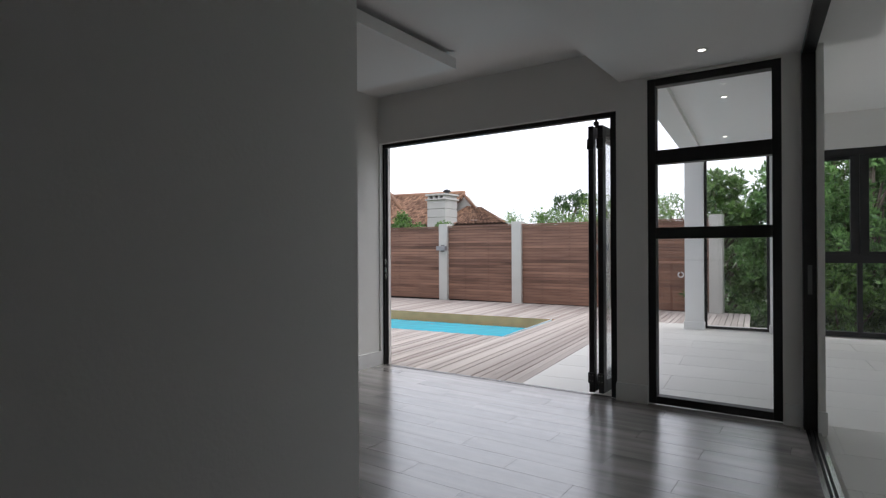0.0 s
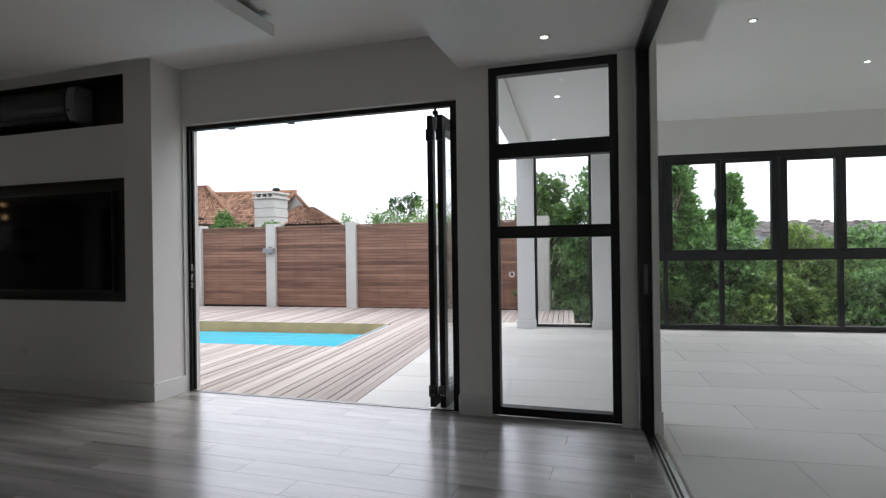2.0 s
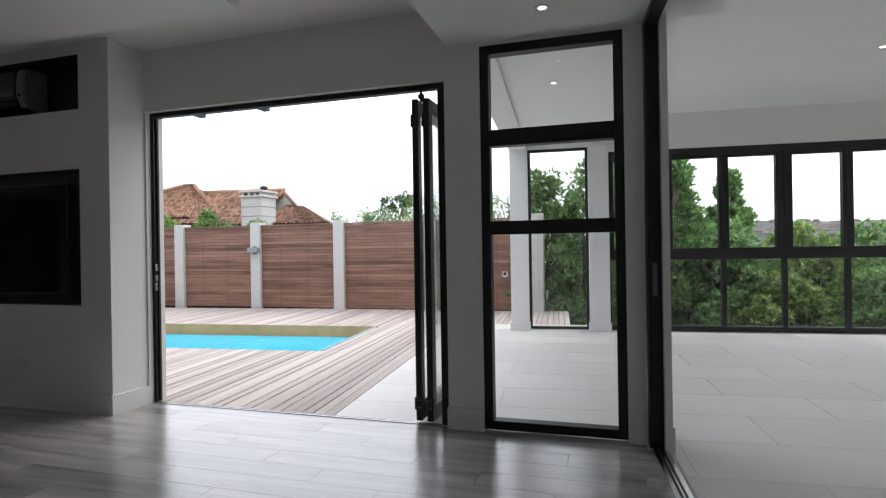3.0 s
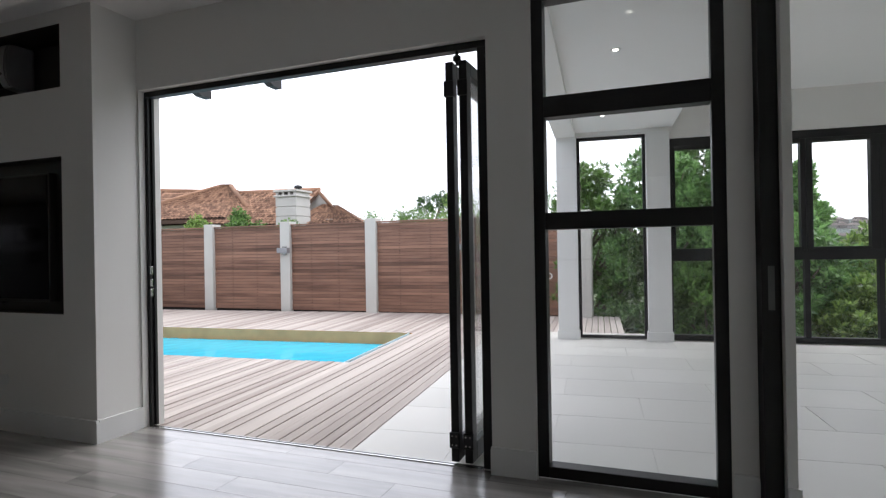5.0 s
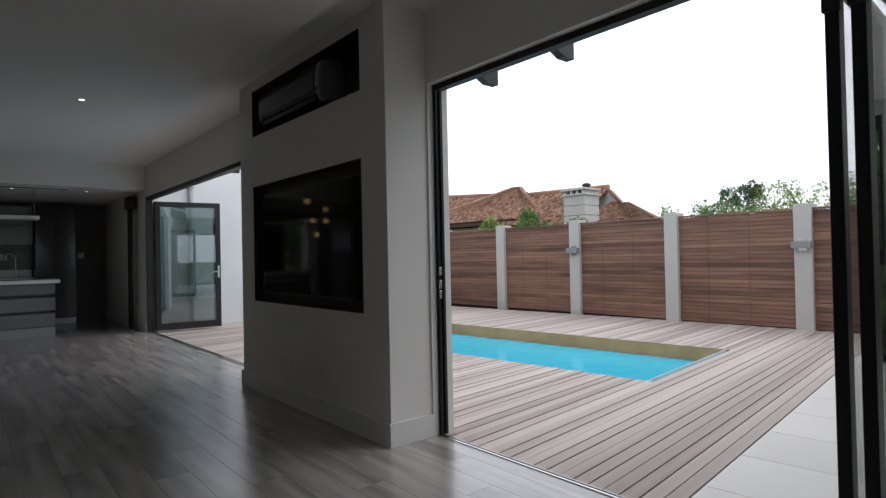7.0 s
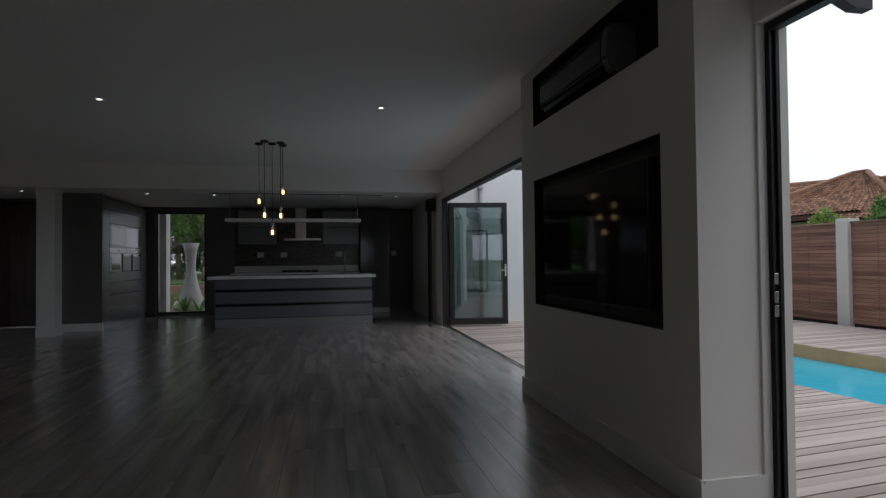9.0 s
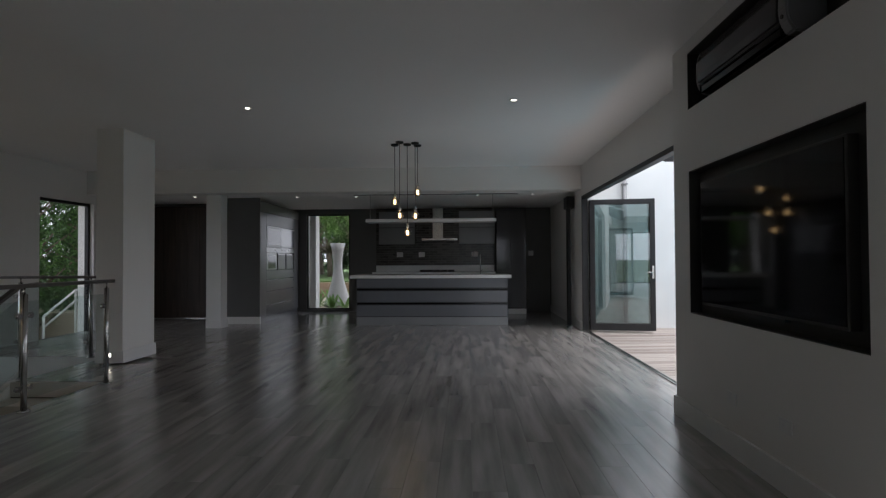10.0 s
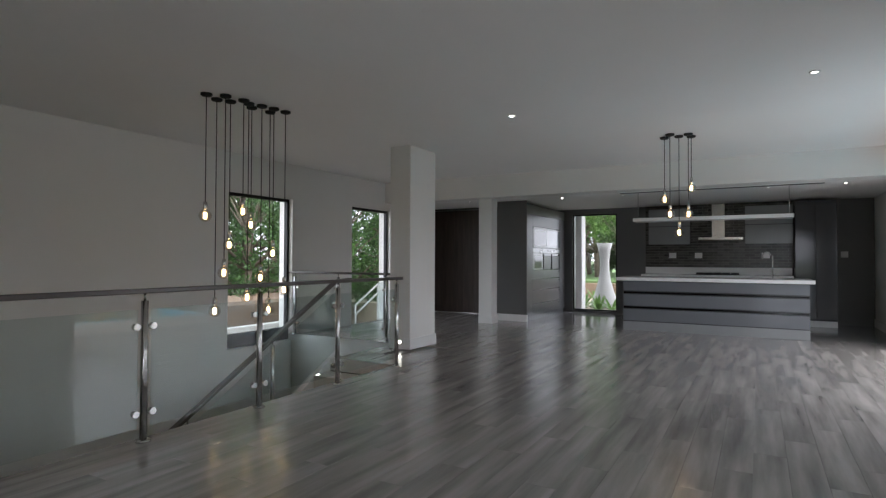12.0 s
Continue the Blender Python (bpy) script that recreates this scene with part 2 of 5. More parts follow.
# slider wall beside the sunroom, in site axes
ob = structure("wall_east", boxes((0.072, 0.113, -0.14, 0.25, -0.2, 3.2), (-0.01, 0.113, -3.6, -0.14, 2.66, 3.2), (-0.01, 0.072, -0.14, 0.1, 2.66, 3.2), (-0.01, 0.113, -9.0, -3.6, -0.2, 3.2)),
               M_WALL, "warm white wall with a wide sliding door opening", "wall")
ob.matrix_world = SITE
structure("wall_south", boxes(
    (-14.2, -10.45, -3.45, -3.15, -3.2, 3.2), (-10.45, -9.12, -3.45, -3.15, 2.32, 3.2), (-10.45, -9.12, -3.45, -3.15, -3.2, -0.08),
    (-9.12, -7.5, -3.45, -3.15, -3.2, 3.2), (-7.5, -6.16, -3.45, -3.15, 2.30, 3.2), (-7.5, -6.16, -3.45, -3.15, -3.2, -0.10),
    (-6.16, 2.6, -3.45, -3.15, -3.2, 3.2)), M_WALL, "warm white stairwell wall with two tall windows", "wall")
structure("wall_west", boxes((-14.2, -13.9, 0.93, WY0, -0.2, 3.2), (-14.2, -13.9, -0.14, 0.93, 2.38, 3.2), (-14.2, -13.9, -0.14, 0.93, -0.2, 0.05),
                             (-14.2, -13.9, -3.15, -0.14, -0.2, 3.2)), M_CHARCOAL, "charcoal painted kitchen wall with a tall window", "wall")
structure("wall_entry", boxes((-12.6, -12.3, -3.15, -1.0, 2.46, 2.9), (-12.6, -12.3, -1.5, -1.0, 0, 2.46)), M_CHARCOAL, "charcoal wall round the entrance door", "wall")
structure("wall_pier", boxes((0.40, 0.852, -3.15, 1.982, -3.2, 2.9), bevel=0.004), M_WALL, "warm white wall end beside the living room", "wall")
structure("floor", boxes((-14.2, -7.5, -3.15, 5.832, -0.25, -0.02), (-7.5, 0.74, 0.0, 5.832, -0.25, -0.02), (-7.5, -6.0, -1.0, 0.0, -0.25, -0.02), (0.74, 1.46, -3.15, 5.832, -0.25, -0.02), (1.46, 1.9, -3.15, 5.2, -0.25, -0.03)),
          M_JOINT, "dark subfloor below the laminate planks", "floor")
structure("floor_lower", boxes((-8, 0.8, -3.45, 0.2, -3.3, -3.2)), M_PLANK, "grey floor at the foot of the stairs", "floor")
structure("wall_stairwell", boxes((-7.6, 0.74, -0.02, 0.0, -3.2, -0.25), (-7.6, -7.5, -3.15, 0.0, -3.2, -0.25)), M_WALL, "warm white lower stairwell wall", "wall")
structure("fascia", boxes((-7.499, -7.488, -3.15, -1.0, -0.25, -0.004), (-6.001, -5.99, -1.0, -0.02, -0.16, -0.004)), M_WALL, "white painted edge of the landing", "fascia")
structure("ceiling", boxes((-10.3, 2.6, -3.45, WY1, CEIL, 3.2), (-14.2, -10.3, -3.45, WY1, KCEIL, 3.2)), M_CEIL, "white painted ceiling stepping down over the kitchen", "ceiling")
structure("ceiling_panel", boxes((-6.58, -0.95, 0.9, 5.1, DROP, CEIL - 0.05), (-6.45, -1.1, 1.0, 4.75, CEIL - 0.05, CEIL)), M_CEIL, "dropped white ceiling panel with shadow gap", "ceiling")
structure("ceiling_bulkhead", boxes((0.20, 1.9, -3.15, WY0, BULK, CEIL)), M_CEIL, "low white bulkhead along the sliding doors", "ceiling")
structure("beam", boxes((-10.6, -10.25, -3.15, WY0, KCEIL - 0.02, CEIL)), M_WALL, "warm white beam in front of the kitchen ceiling", "beam")

tv = thing("wall_tv", "warm white chimney-breast wall with two recesses", "wall", kind="structure")
TX0, TX1, TY = -4.91, -2.415, 5.46
part("wall_body", boxes((TX0, TX1, TY, WY0, 0, 0.837), (TX0, TX1, TY, WY0, 1.907, 2.375), (TX0, TX1, TY, WY0, 2.805, CEIL),
                        (TX0, -4.615, TY, WY0, 0.837, 1.907), (-2.715, TX1, TY, WY0, 0.837, 1.907),
                        (TX0, -4.615, TY, WY0, 2.375, 2.805), (-2.715, TX1, TY, WY0, 2.375, 2.805)), M_WALL, tv)
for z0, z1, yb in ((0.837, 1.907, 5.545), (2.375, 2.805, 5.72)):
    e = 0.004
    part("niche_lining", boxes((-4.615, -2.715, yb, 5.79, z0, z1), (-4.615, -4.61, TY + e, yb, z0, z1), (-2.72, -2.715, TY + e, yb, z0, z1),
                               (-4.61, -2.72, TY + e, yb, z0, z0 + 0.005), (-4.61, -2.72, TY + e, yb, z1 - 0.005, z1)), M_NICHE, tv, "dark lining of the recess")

column = tagged(part("column", boxes((-7.75, -7.05, -0.80, -0.46, 0, CEIL), bevel=0.003), M_WALL), "warm white square column by the stair head", "column", kind="structure")
column = tagged(part("column", boxes((-10.85, -10.58, -1.08, -0.80, 0, KCEIL), bevel=0.003), M_TRIM), "white square column between hall and kitchen", "column", kind="structure")


# ---- skirting ----
def skirting(x0, x1, y0, y1):
    bm = boxes((x0, x1, y0, y1, 0, 0.135), (x0 + 0.003 * (x1 - x0 > 0.1), x1 - 0.003 * (x1 - x0 > 0.1), y0 + 0.003 * (y1 - y0 > 0.1), y1 - 0.003 * (y1 - y0 > 0.1), 0.135, 0.15))
    return structure("baseboard", bm, M_TRIM, "white painted skirting board", "skirting")


S = 0.018
skirting(TX0 - S, TX1 + S, TY - S, TY)
skirting(TX1, TX1 + S, TY, WY0)
skirting(TX0 - S, TX0, TY, WY0)
skirting(0.165, 0.415, WY0 - S, WY0)
skirting(1.35, 1.46, WY0 - S, WY0)
skirting(-7.75 - S, -7.05 + S, -0.46, -0.46 + S)
skirting(-7.05, -7.05 + S, -0.80, -0.46)
skirting(-10.85 - S, -10.58 + S, -0.80, -0.80 + S)
skirting(-10.58, -10.58 + S, -1.08, -0.80)
skirting(-13.9, -10.3, WY0 - S, WY0)
skirting(0.852, 0.852 + S, -3.0, 1.982)
skirting(0.40, 0.852 + S, 1.982, 1.982 + S)
ob = skirting(0.068, 0.123, -0.158, -0.14)
ob.matrix_world = SITE


# ---- folding doors, windows ----
def pane_frame(name, w, h, parent, m, bar=0.055, depth=0.06, glass="pane", mat=None):
    """A framed glass leaf in the local xz plane, origin at its lower hinge corner."""
    leaf = part(name, boxes((0, bar, -depth / 2, depth / 2, 0, h), (w - bar, w, -depth / 2, depth / 2, 0, h), (bar, w - bar, -depth / 2, depth / 2, 0, bar * 1.4),
                            (bar, w - bar, -depth / 2, depth / 2, h - bar, h), bevel=0.003), M_BLACK, parent, "black aluminium frame")
    leaf.matrix_local = m
    g = part(glass, boxes((bar - 0.01, w - bar + 0.01, -0.004, 0.004, bar * 1.4 - 0.01, h - bar + 0.01)), mat or M_GLASS, leaf, "clear glass")
    return leaf


def door_lever(parent, x, z, side=-1):
    bm = boxes((x - 0.018, x + 0.018, side * 0.032, side * 0.041, z - 0.11, z + 0.11), bevel=0.003)
    tube(bm, (x, side * 0.04, z), (x, side * 0.075, z), 0.009)
    tube(bm, (x, side * 0.07, z), (x - 0.11, side * 0.07, z), 0.009)
    return part("handle", bm, M_STEEL, parent, "steel lever handle")


door1 = thing("door_1", "black aluminium folding door, folded open to the deck", "folding door", kind="structure")
BX0, BX1, BH = -2.412, 0.16, 2.36
part("frame", boxes((BX0, BX0 + 0.026, 5.848, 5.91, 0, BH), (BX0 + 0.026, BX0 + 0.04, 5.848, 5.862, 0, BH), (BX0 + 0.026, BX0 + 0.04, 5.885, 5.91, 0, BH),
                     (BX1 - 0.055, BX1 + 0.009, 5.848, 5.91, 0, BH), (BX0, BX1 + 0.009, 5.848, 5.91, BH, BH + 0.039), bevel=0.003), M_BLACK, door1)
part("threshold", boxes((BX0 + 0.03, BX1 - 0.06, 5.832, 5.846, -0.02, 0.005), (BX0 + 0.03, BX1 - 0.06, 5.866, 5.872, -0.02, 0.003)), M_STEEL, door1, "aluminium floor track")
part("track_channel", boxes((BX0 + 0.03, BX1 - 0.06, 5.846, 5.866, -0.03, 0.0)), M_BLACK, door1)
for z in (0.93, 1.00, 1.09):
    part("lock_plate", boxes((BX0 + 0.04, BX0 + 0.045, 5.850, 5.872, z, z + 0.055), bevel=0.001), M_STEEL, door1, "steel lock plate")
for k, (x, yaw) in enumerate(((-0.062, 91.5), (0.02, 88.5))):
    leaf = pane_frame("leaf", 0.84, BH - 0.08, door1, pose(x, 5.845, 0.02, 0, 0, yaw), 0.075, 0.046)
    if k == 1:
        door_lever(leaf, 0.78, 1.0, -1)
    for z in (0.08, 2.08):
        part("hinge", boxes((-0.014, 0.012, -0.030, 0.030, z, z + 0.09), bevel=0.004), M_BLACK, leaf)
    bm = bmesh.new()
    for z in (0.10, 0.15):
        for dy in (-0.012, 0.012):
            tube(bm, (-0.017, dy, z), (-0.013, dy, z), 0.005, seg=8)
    part("hinge_screws", bm, M_STEEL, leaf)
bm = bmesh.new()
tube(bm, (-0.02, 5.87, BH - 0.08), (-0.02, 5.87, BH + 0.002), 0.010, seg=10)
lathe(bm, [(0.012, BH - 0.06), (0.024, BH - 0.05), (0.024, BH - 0.03), (0.012, BH - 0.02)], (-0.02, 5.87, 0), 12)
part("roller", bm, M_BLACK, door1)

win = thing("window_1", "tall black aluminium window of three stacked panes", "window", kind="structure")
FX0, FX1, FZ0, FZ1 = 0.42, 1.345, 0.012, 2.60
part("window_frame", boxes((FX0, FX0 + 0.06, 5.81, 5.90, FZ0, FZ1), (FX1 - 0.06, FX1, 5.81, 5.90, FZ0, FZ1), (FX0 + 0.06, FX1 - 0.06, 5.81, 5.90, FZ0, FZ0 + 0.06),
                           (FX0 + 0.06, FX1 - 0.06, 5.81, 5.90, FZ1 - 0.06, FZ1), (FX0 + 0.06, FX1 - 0.06, 5.81, 5.90, 1.325, 1.415), (FX0 + 0.06, FX1 - 0.06, 5.81, 5.90, 1.92, 2.03), bevel=0.003), M_BLACK, win)
for z0, z1 in ((0.07, 1.327), (1.413, 1.922), (2.028, 2.542)):
    part("pane", boxes((FX0 + 0.055, FX1 - 0.055, 5.85, 5.858, z0, z1)), M_GLASS, win, "clear glass")

slider = thing("door_2", "black sliding door frame, slid open to the sunroom", "sliding door", m=SITE, kind="structure")
part("frame", boxes((-0.008, 0.07, -0.10, 0.0, 0, 2.655), (-0.008, 0.07, -3.6, -0.10, 2.58, 2.655), (-0.008, 0.07, -3.6, -3.5, 0, 2.58), bevel=0.003), M_BLACK, slider)
part("threshold", boxes((0.0, 0.024, -3.5, -0.10, -0.02, 0.008), (0.062, 0.086, -3.5, -0.10, -0.02, 0.008)), M_STEEL, slider, "aluminium floor track")
part("track_channel", boxes((0.024, 0.039, -3.5, -0.10, -0.02, 0.003), (0.047, 0.062, -3.5, -0.10, -0.02, 0.003)), M_BLACK, slider)
part("track_rail", boxes((0.039, 0.047, -3.5, -0.10, -0.02, 0.008)), M_STEEL, slider)
part("lock_plate", boxes((0.018, 0.044, -0.104, -0.10, 0.93, 1.13), (0.026, 0.036, -0.107, -0.104, 1.00, 1.03), (0.026, 0.036, -0.107, -0.104, 1.06, 1.09)), M_TRACK, slider, "steel lock plate")

door3 = thing("door_3", "black folding door with one open glass leaf", "folding door", kind="structure")
part("frame", boxes((-10.28, -10.22, 5.802, 5.90, 0, BH), (-5.26, -5.2, 5.802, 5.90, 0, BH), (-10.22, -5.26, 5.802, 5.90, BH - 0.055, BH), bevel=0.003), M_BLACK, door3)
part("threshold", boxes((-10.22, -5.26, 5.832, 5.85, -0.02, 0.010), (-10.22, -5.26, 5.875, 5.89, -0.02, 0.008)), M_STEEL, door3, "aluminium floor track")
for k, x in enumerate((-10.24, -10.17)):
    leaf = pane_frame("leaf", 1.08, BH - 0.10, door3, pose(x, 5.92, 0.02, 0, 0, 84 - 2 * k), 0.085, 0.05, mat=M_LOWE if k else None)
    if k == 1:
        door_lever(leaf, 1.04, 1.0, -1)


def fixed_window(name, label, w, h, m, bars=(), bar=0.05, depth=0.07):
    """A black framed window in the local xz plane."""
    w_ob = thing(name, label, "window", m=m, kind="structure")
    rows = [(0, bar, -depth / 2, depth / 2, 0, h), (w - bar, w, -depth / 2, depth / 2, 0, h), (bar, w - bar, -depth / 2, depth / 2, 0, bar), (bar, w - bar, -depth / 2, depth / 2, h - bar, h)]
    part("window_frame", boxes(*rows, bevel=0.003), M_BLACK, w_ob)
    part("pane", boxes((bar - 0.005, w - bar + 0.005, -0.004, 0.004, bar - 0.005, h - bar + 0.005)), M_GLASS, w_ob, "clear glass")
    return w_ob


fixed_window("window_2", "tall black framed window above the stairs", 1.34, 2.40, pose(-7.5, -3.26, -0.10))
fixed_window("window_3", "tall black framed window in the hall", 1.33, 2.40, pose(-10.45, -3.26, -0.08))
fixed_window("window_4", "tall black framed kitchen window to the garden", 1.07, 2.33, pose(-13.98, -0.14, 0.05, 0, 0, 90), bar=0.035)

structure("window_sill", boxes((-7.45, -6.21, -3.30, -3.22, -0.05, 0.11), bevel=0.004), M_BLACK, "deep dark sill under the stair window", "sill")
structure("garden_wall", boxes((-10.6, -6.0, -4.75, -4.6, -0.8, 0.0), bevel=0.01), M_OUTWALL, "low white plastered garden wall", "garden wall")
structure("earth_bank", boxes((-10.6, -5.0, -6.6, -4.76, -0.8, 0.45), bevel=0.06), M_EARTH, "bare brown earth bank behind the garden wall", "earth")
steps_rail = thing("outdoor_handrail", "white tubular handrail of the garden steps", "handrail")
for z in (0.0, 0.22):
    bm = bmesh.new()
    tube(bm, (-11.1, -4.6, -0.05 + z), (-12.0, -4.6, 0.42 + z), 0.022)
    tube(bm, (-12.0, -4.6, 0.42 + z), (-12.7, -4.6, 0.42 + z), 0.022)
    part("rail", bm, M_TRIM, steps_rail)
for x, z in ((-11.1, 0.17), (-12.0, 0.64), (-12.65, 0.64)):
    bm = bmesh.new()
    tube(bm, (x, -4.6, -0.75), (x, -4.6, z), 0.022)
    part("upright", bm, M_TRIM, steps_rail)

# ---- floor planks: living room, run along x ----
PL, PW = 1.28, 0.19


def plank_mesh(w, h, name, mat):
    bm = bmesh.new()
    box(bm, 0, w - 0.0018, 0, h - 0.0018, -0.02, 0.0)
    return mesh_of(name, bm, mat)


# ---- stair and glass balustrade ----
stair = thing("staircase", "pale tiled stair going down beside the balustrade", "staircase")
RUN, RISE = 0.30, 0.175
for i in range(12):
    x = -6.0 + RUN * i
    part("step", boxes((x, x + RUN + 0.02, -1.0, -0.02, -RISE * (i + 1) - 0.16, -RISE * (i + 1)), bevel=0.004), M_TILE, stair)
bm = bmesh.new()
sv = [bm.verts.new((x, y, z)) for y in (-1.10, -1.0) for x, z in ((-6.3, -0.02), (-6.0, -0.02), (-2.4, -2.12), (-2.4, -3.2), (-6.3, -3.2))]
bm.faces.new(sv[:5])
bm.faces.new(sv[5:][::-1])
for i in range(5):
    bm.faces.new((sv[i], sv[i + 5], sv[(i + 1) % 5 + 5], sv[(i + 1) % 5]))
part("stringer_wall", bm, M_WALL, stair, "white stringer wall")


def balustrade_post(parent, x, y, z=0.0, h=0.98):
    bm = bmesh.new()
    tube(bm, (x, y, z + 0.012), (x, y, z + h), 0.0245, seg=16)
    post = part("post", bm, M_STEEL, parent, "polished steel post")
    bm = bmesh.new()
    lathe(bm, [(0.05, 0), (0.05, 0.01), (0.035, 0.018), (0.026, 0.02)], (x, y, z), 20)
    part("base_plate", bm, M_STEEL, post)
    bm = bmesh.new()
    tube(bm, (x, y, z + h), (x, y, z + h + 0.055), 0.008)
    part("stem", bm, M_STEEL, post)
    return post


def glass_clamp(post, x, y, z, dx, dy):
    bm = bmesh.new()
    a = Vector((x + 0.024 * dx, y + 0.024 * dy, z))
    b = Vector((x + 0.062 * dx, y + 0.062 * dy, z))
    n = Vector((-dy, dx, 0))
    tube(bm, b - n * 0.016, b + n * 0.016, 0.024, seg=14)
    tube(bm, a, b, 0.010)
    part("clamp", bm, M_STEEL, post)


rail = thing("balustrade", "glass balustrade with steel posts and dark handrail", "balustrade")
RY = 0.09
posts = [-5.90, -4.83, -3.80, -2.76, -1.72, -0.68]
for i, x in enumerate(posts):
    p = balustrade_post(rail, x, RY)
    for z in (0.20, 0.80):
        if i:
            glass_clamp(p, x, RY, z, -1, 0)
        if i < len(posts) - 1:
            glass_clamp(p, x, RY, z, 1, 0)
for a, b in zip(posts, posts[1:]):
    part("glass_panel", boxes((a + 0.05, b - 0.05, RY - 0.006, RY + 0.006, 0.10, 0.92), bevel=0.002), M_RAILGLASS, rail, "clear glass panel")
part("handrail", boxes((-6.0, 0.40, RY - 0.03, RY + 0.03, 1.03, 1.065), bevel=0.006), M_RAILTOP, rail, "dark flat handrail")

rail2 = thing("balustrade", "glass balustrade across the far end of the stairwell", "balustrade")
for y in (-1.13, -2.08, -3.02):
    p = balustrade_post(rail2, -7.44, y)
    for z in (0.20, 0.80):
        glass_clamp(p, -7.44, y, z, 0, -1 if y > -3 else 1)
for a, b in ((-1.18, -2.03), (-2.13, -2.97)):
    part("glass_panel", boxes((-7.446, -7.434, b, a, 0.10, 0.92), bevel=0.002), M_RAILGLASS, rail2, "clear glass panel")
part("handrail", boxes((-7.47, -7.41, -3.15, -1.05, 1.03, 1.065), bevel=0.006), M_RAILTOP, rail2, "dark flat handrail")

rail3 = thing("balustrade", "sloping stair balustrade with dark handrail and glass", "balustrade")
SY = -1.05
SLOPE = [(-6.45, 1.02), (-6.15, 1.0), (-2.6, -1.02)]
bm = bmesh.new()
for (x0, z0), (x1, z1) in zip(SLOPE, SLOPE[1:]):
    v = [bm.verts.new(c) for c in ((x0, SY - 0.03, z0 - 0.04), (x0, SY + 0.03, z0 - 0.04), (x0, SY + 0.03, z0), (x0, SY - 0.03, z0),
                                   (x1, SY - 0.03, z1 - 0.04), (x1, SY + 0.03, z1 - 0.04), (x1, SY + 0.03, z1), (x1, SY - 0.03, z1))]
    for q in ((0, 1, 2, 3), (4, 7, 6, 5), (0, 4, 5, 1), (1, 5, 6, 2), (2, 6, 7, 3), (3, 7, 4, 0)):
        bm.faces.new([v[i] for i in q])
part("handrail", bm, M_RAILTOP, rail3, "dark flat handrail")
stops = (-6.2, -5.05, -3.95, -2.85)
for x in stops:
    zt = 1.0 - max(0.0, x + 6.15) * 0.569 - 0.10
    zb = -0.02 - max(0.0, x + 6.0) * 0.583
    balustrade_post(rail3, x, SY, zb, zt - zb)
for a, b in zip(stops, stops[1:]):
    bm = bmesh.new()
    q = [(x, y, z - max(0.0, x + 6.1) * 0.575 + 0.08) for y in (SY - 0.006, SY + 0.006) for x, z in ((a + 0.05, 0.0), (b - 0.05, 0.0), (b - 0.05, 0.76), (a + 0.05, 0.76))]
    v = [bm.verts.new(c) for c in q]
    for f in ((0, 1, 2, 3), (7, 6, 5, 4), (0, 4, 5, 1), (1, 5, 6, 2), (2, 6, 7, 3), (3, 7, 4, 0)):
        bm.faces.new([v[i] for i in f])
    part("glass_panel", bm, M_RAILGLASS, rail3, "clear glass panel")


def step_light(x, y, z, face):
    s = thing("step_light", "small square recessed step light, lit", "step light", "step lights", pose(x, y, z, 0, 0, face))
    part("trim_ring", boxes((-0.004, 0.006, -0.04, 0.04, -0.03, 0.03), bevel=0.002), M_STEEL, s)
    part("lens", boxes((0.006, 0.009, -0.028, 0.028, -0.02, 0.02)), M_DOWN, s, "lit lens")


step_light(-7.028, -0.62, 0.10, 0)
step_light(-5.75, -0.995, -0.19, 90)


# ---- downlights ----
def downlight(x, y, z):
    d = thing("downlight", "round recessed ceiling downlight, lit", "downlight", "ceiling downlights", pose(x, y, z))
    bm = bmesh.new()
    lathe(bm, [(0.042, 0.0), (0.042, -0.004), (0.026, -0.006), (0.024, 0.0)], seg=24)
    part("trim_ring", bm, M_TRIM, d)
    bm = bmesh.new()
    lathe(bm, [(0.022, -0.002), (0.022, -0.005)], seg=20)
    part("lens", bm, M_DOWN, d, "lit lens")
    return d


for x, y in ((-5.73, 1.62), (-5.6, 4.23)):
    downlight(x, y, DROP)
downlight(0.90, 5.37, BULK)
for x, y in ((-11.0, -1.5), (-11.19, 0.45), (-11.26, 1.61), (-11.14, 3.99), (-11.09, 5.04)):
    downlight(x, y, KCEIL)


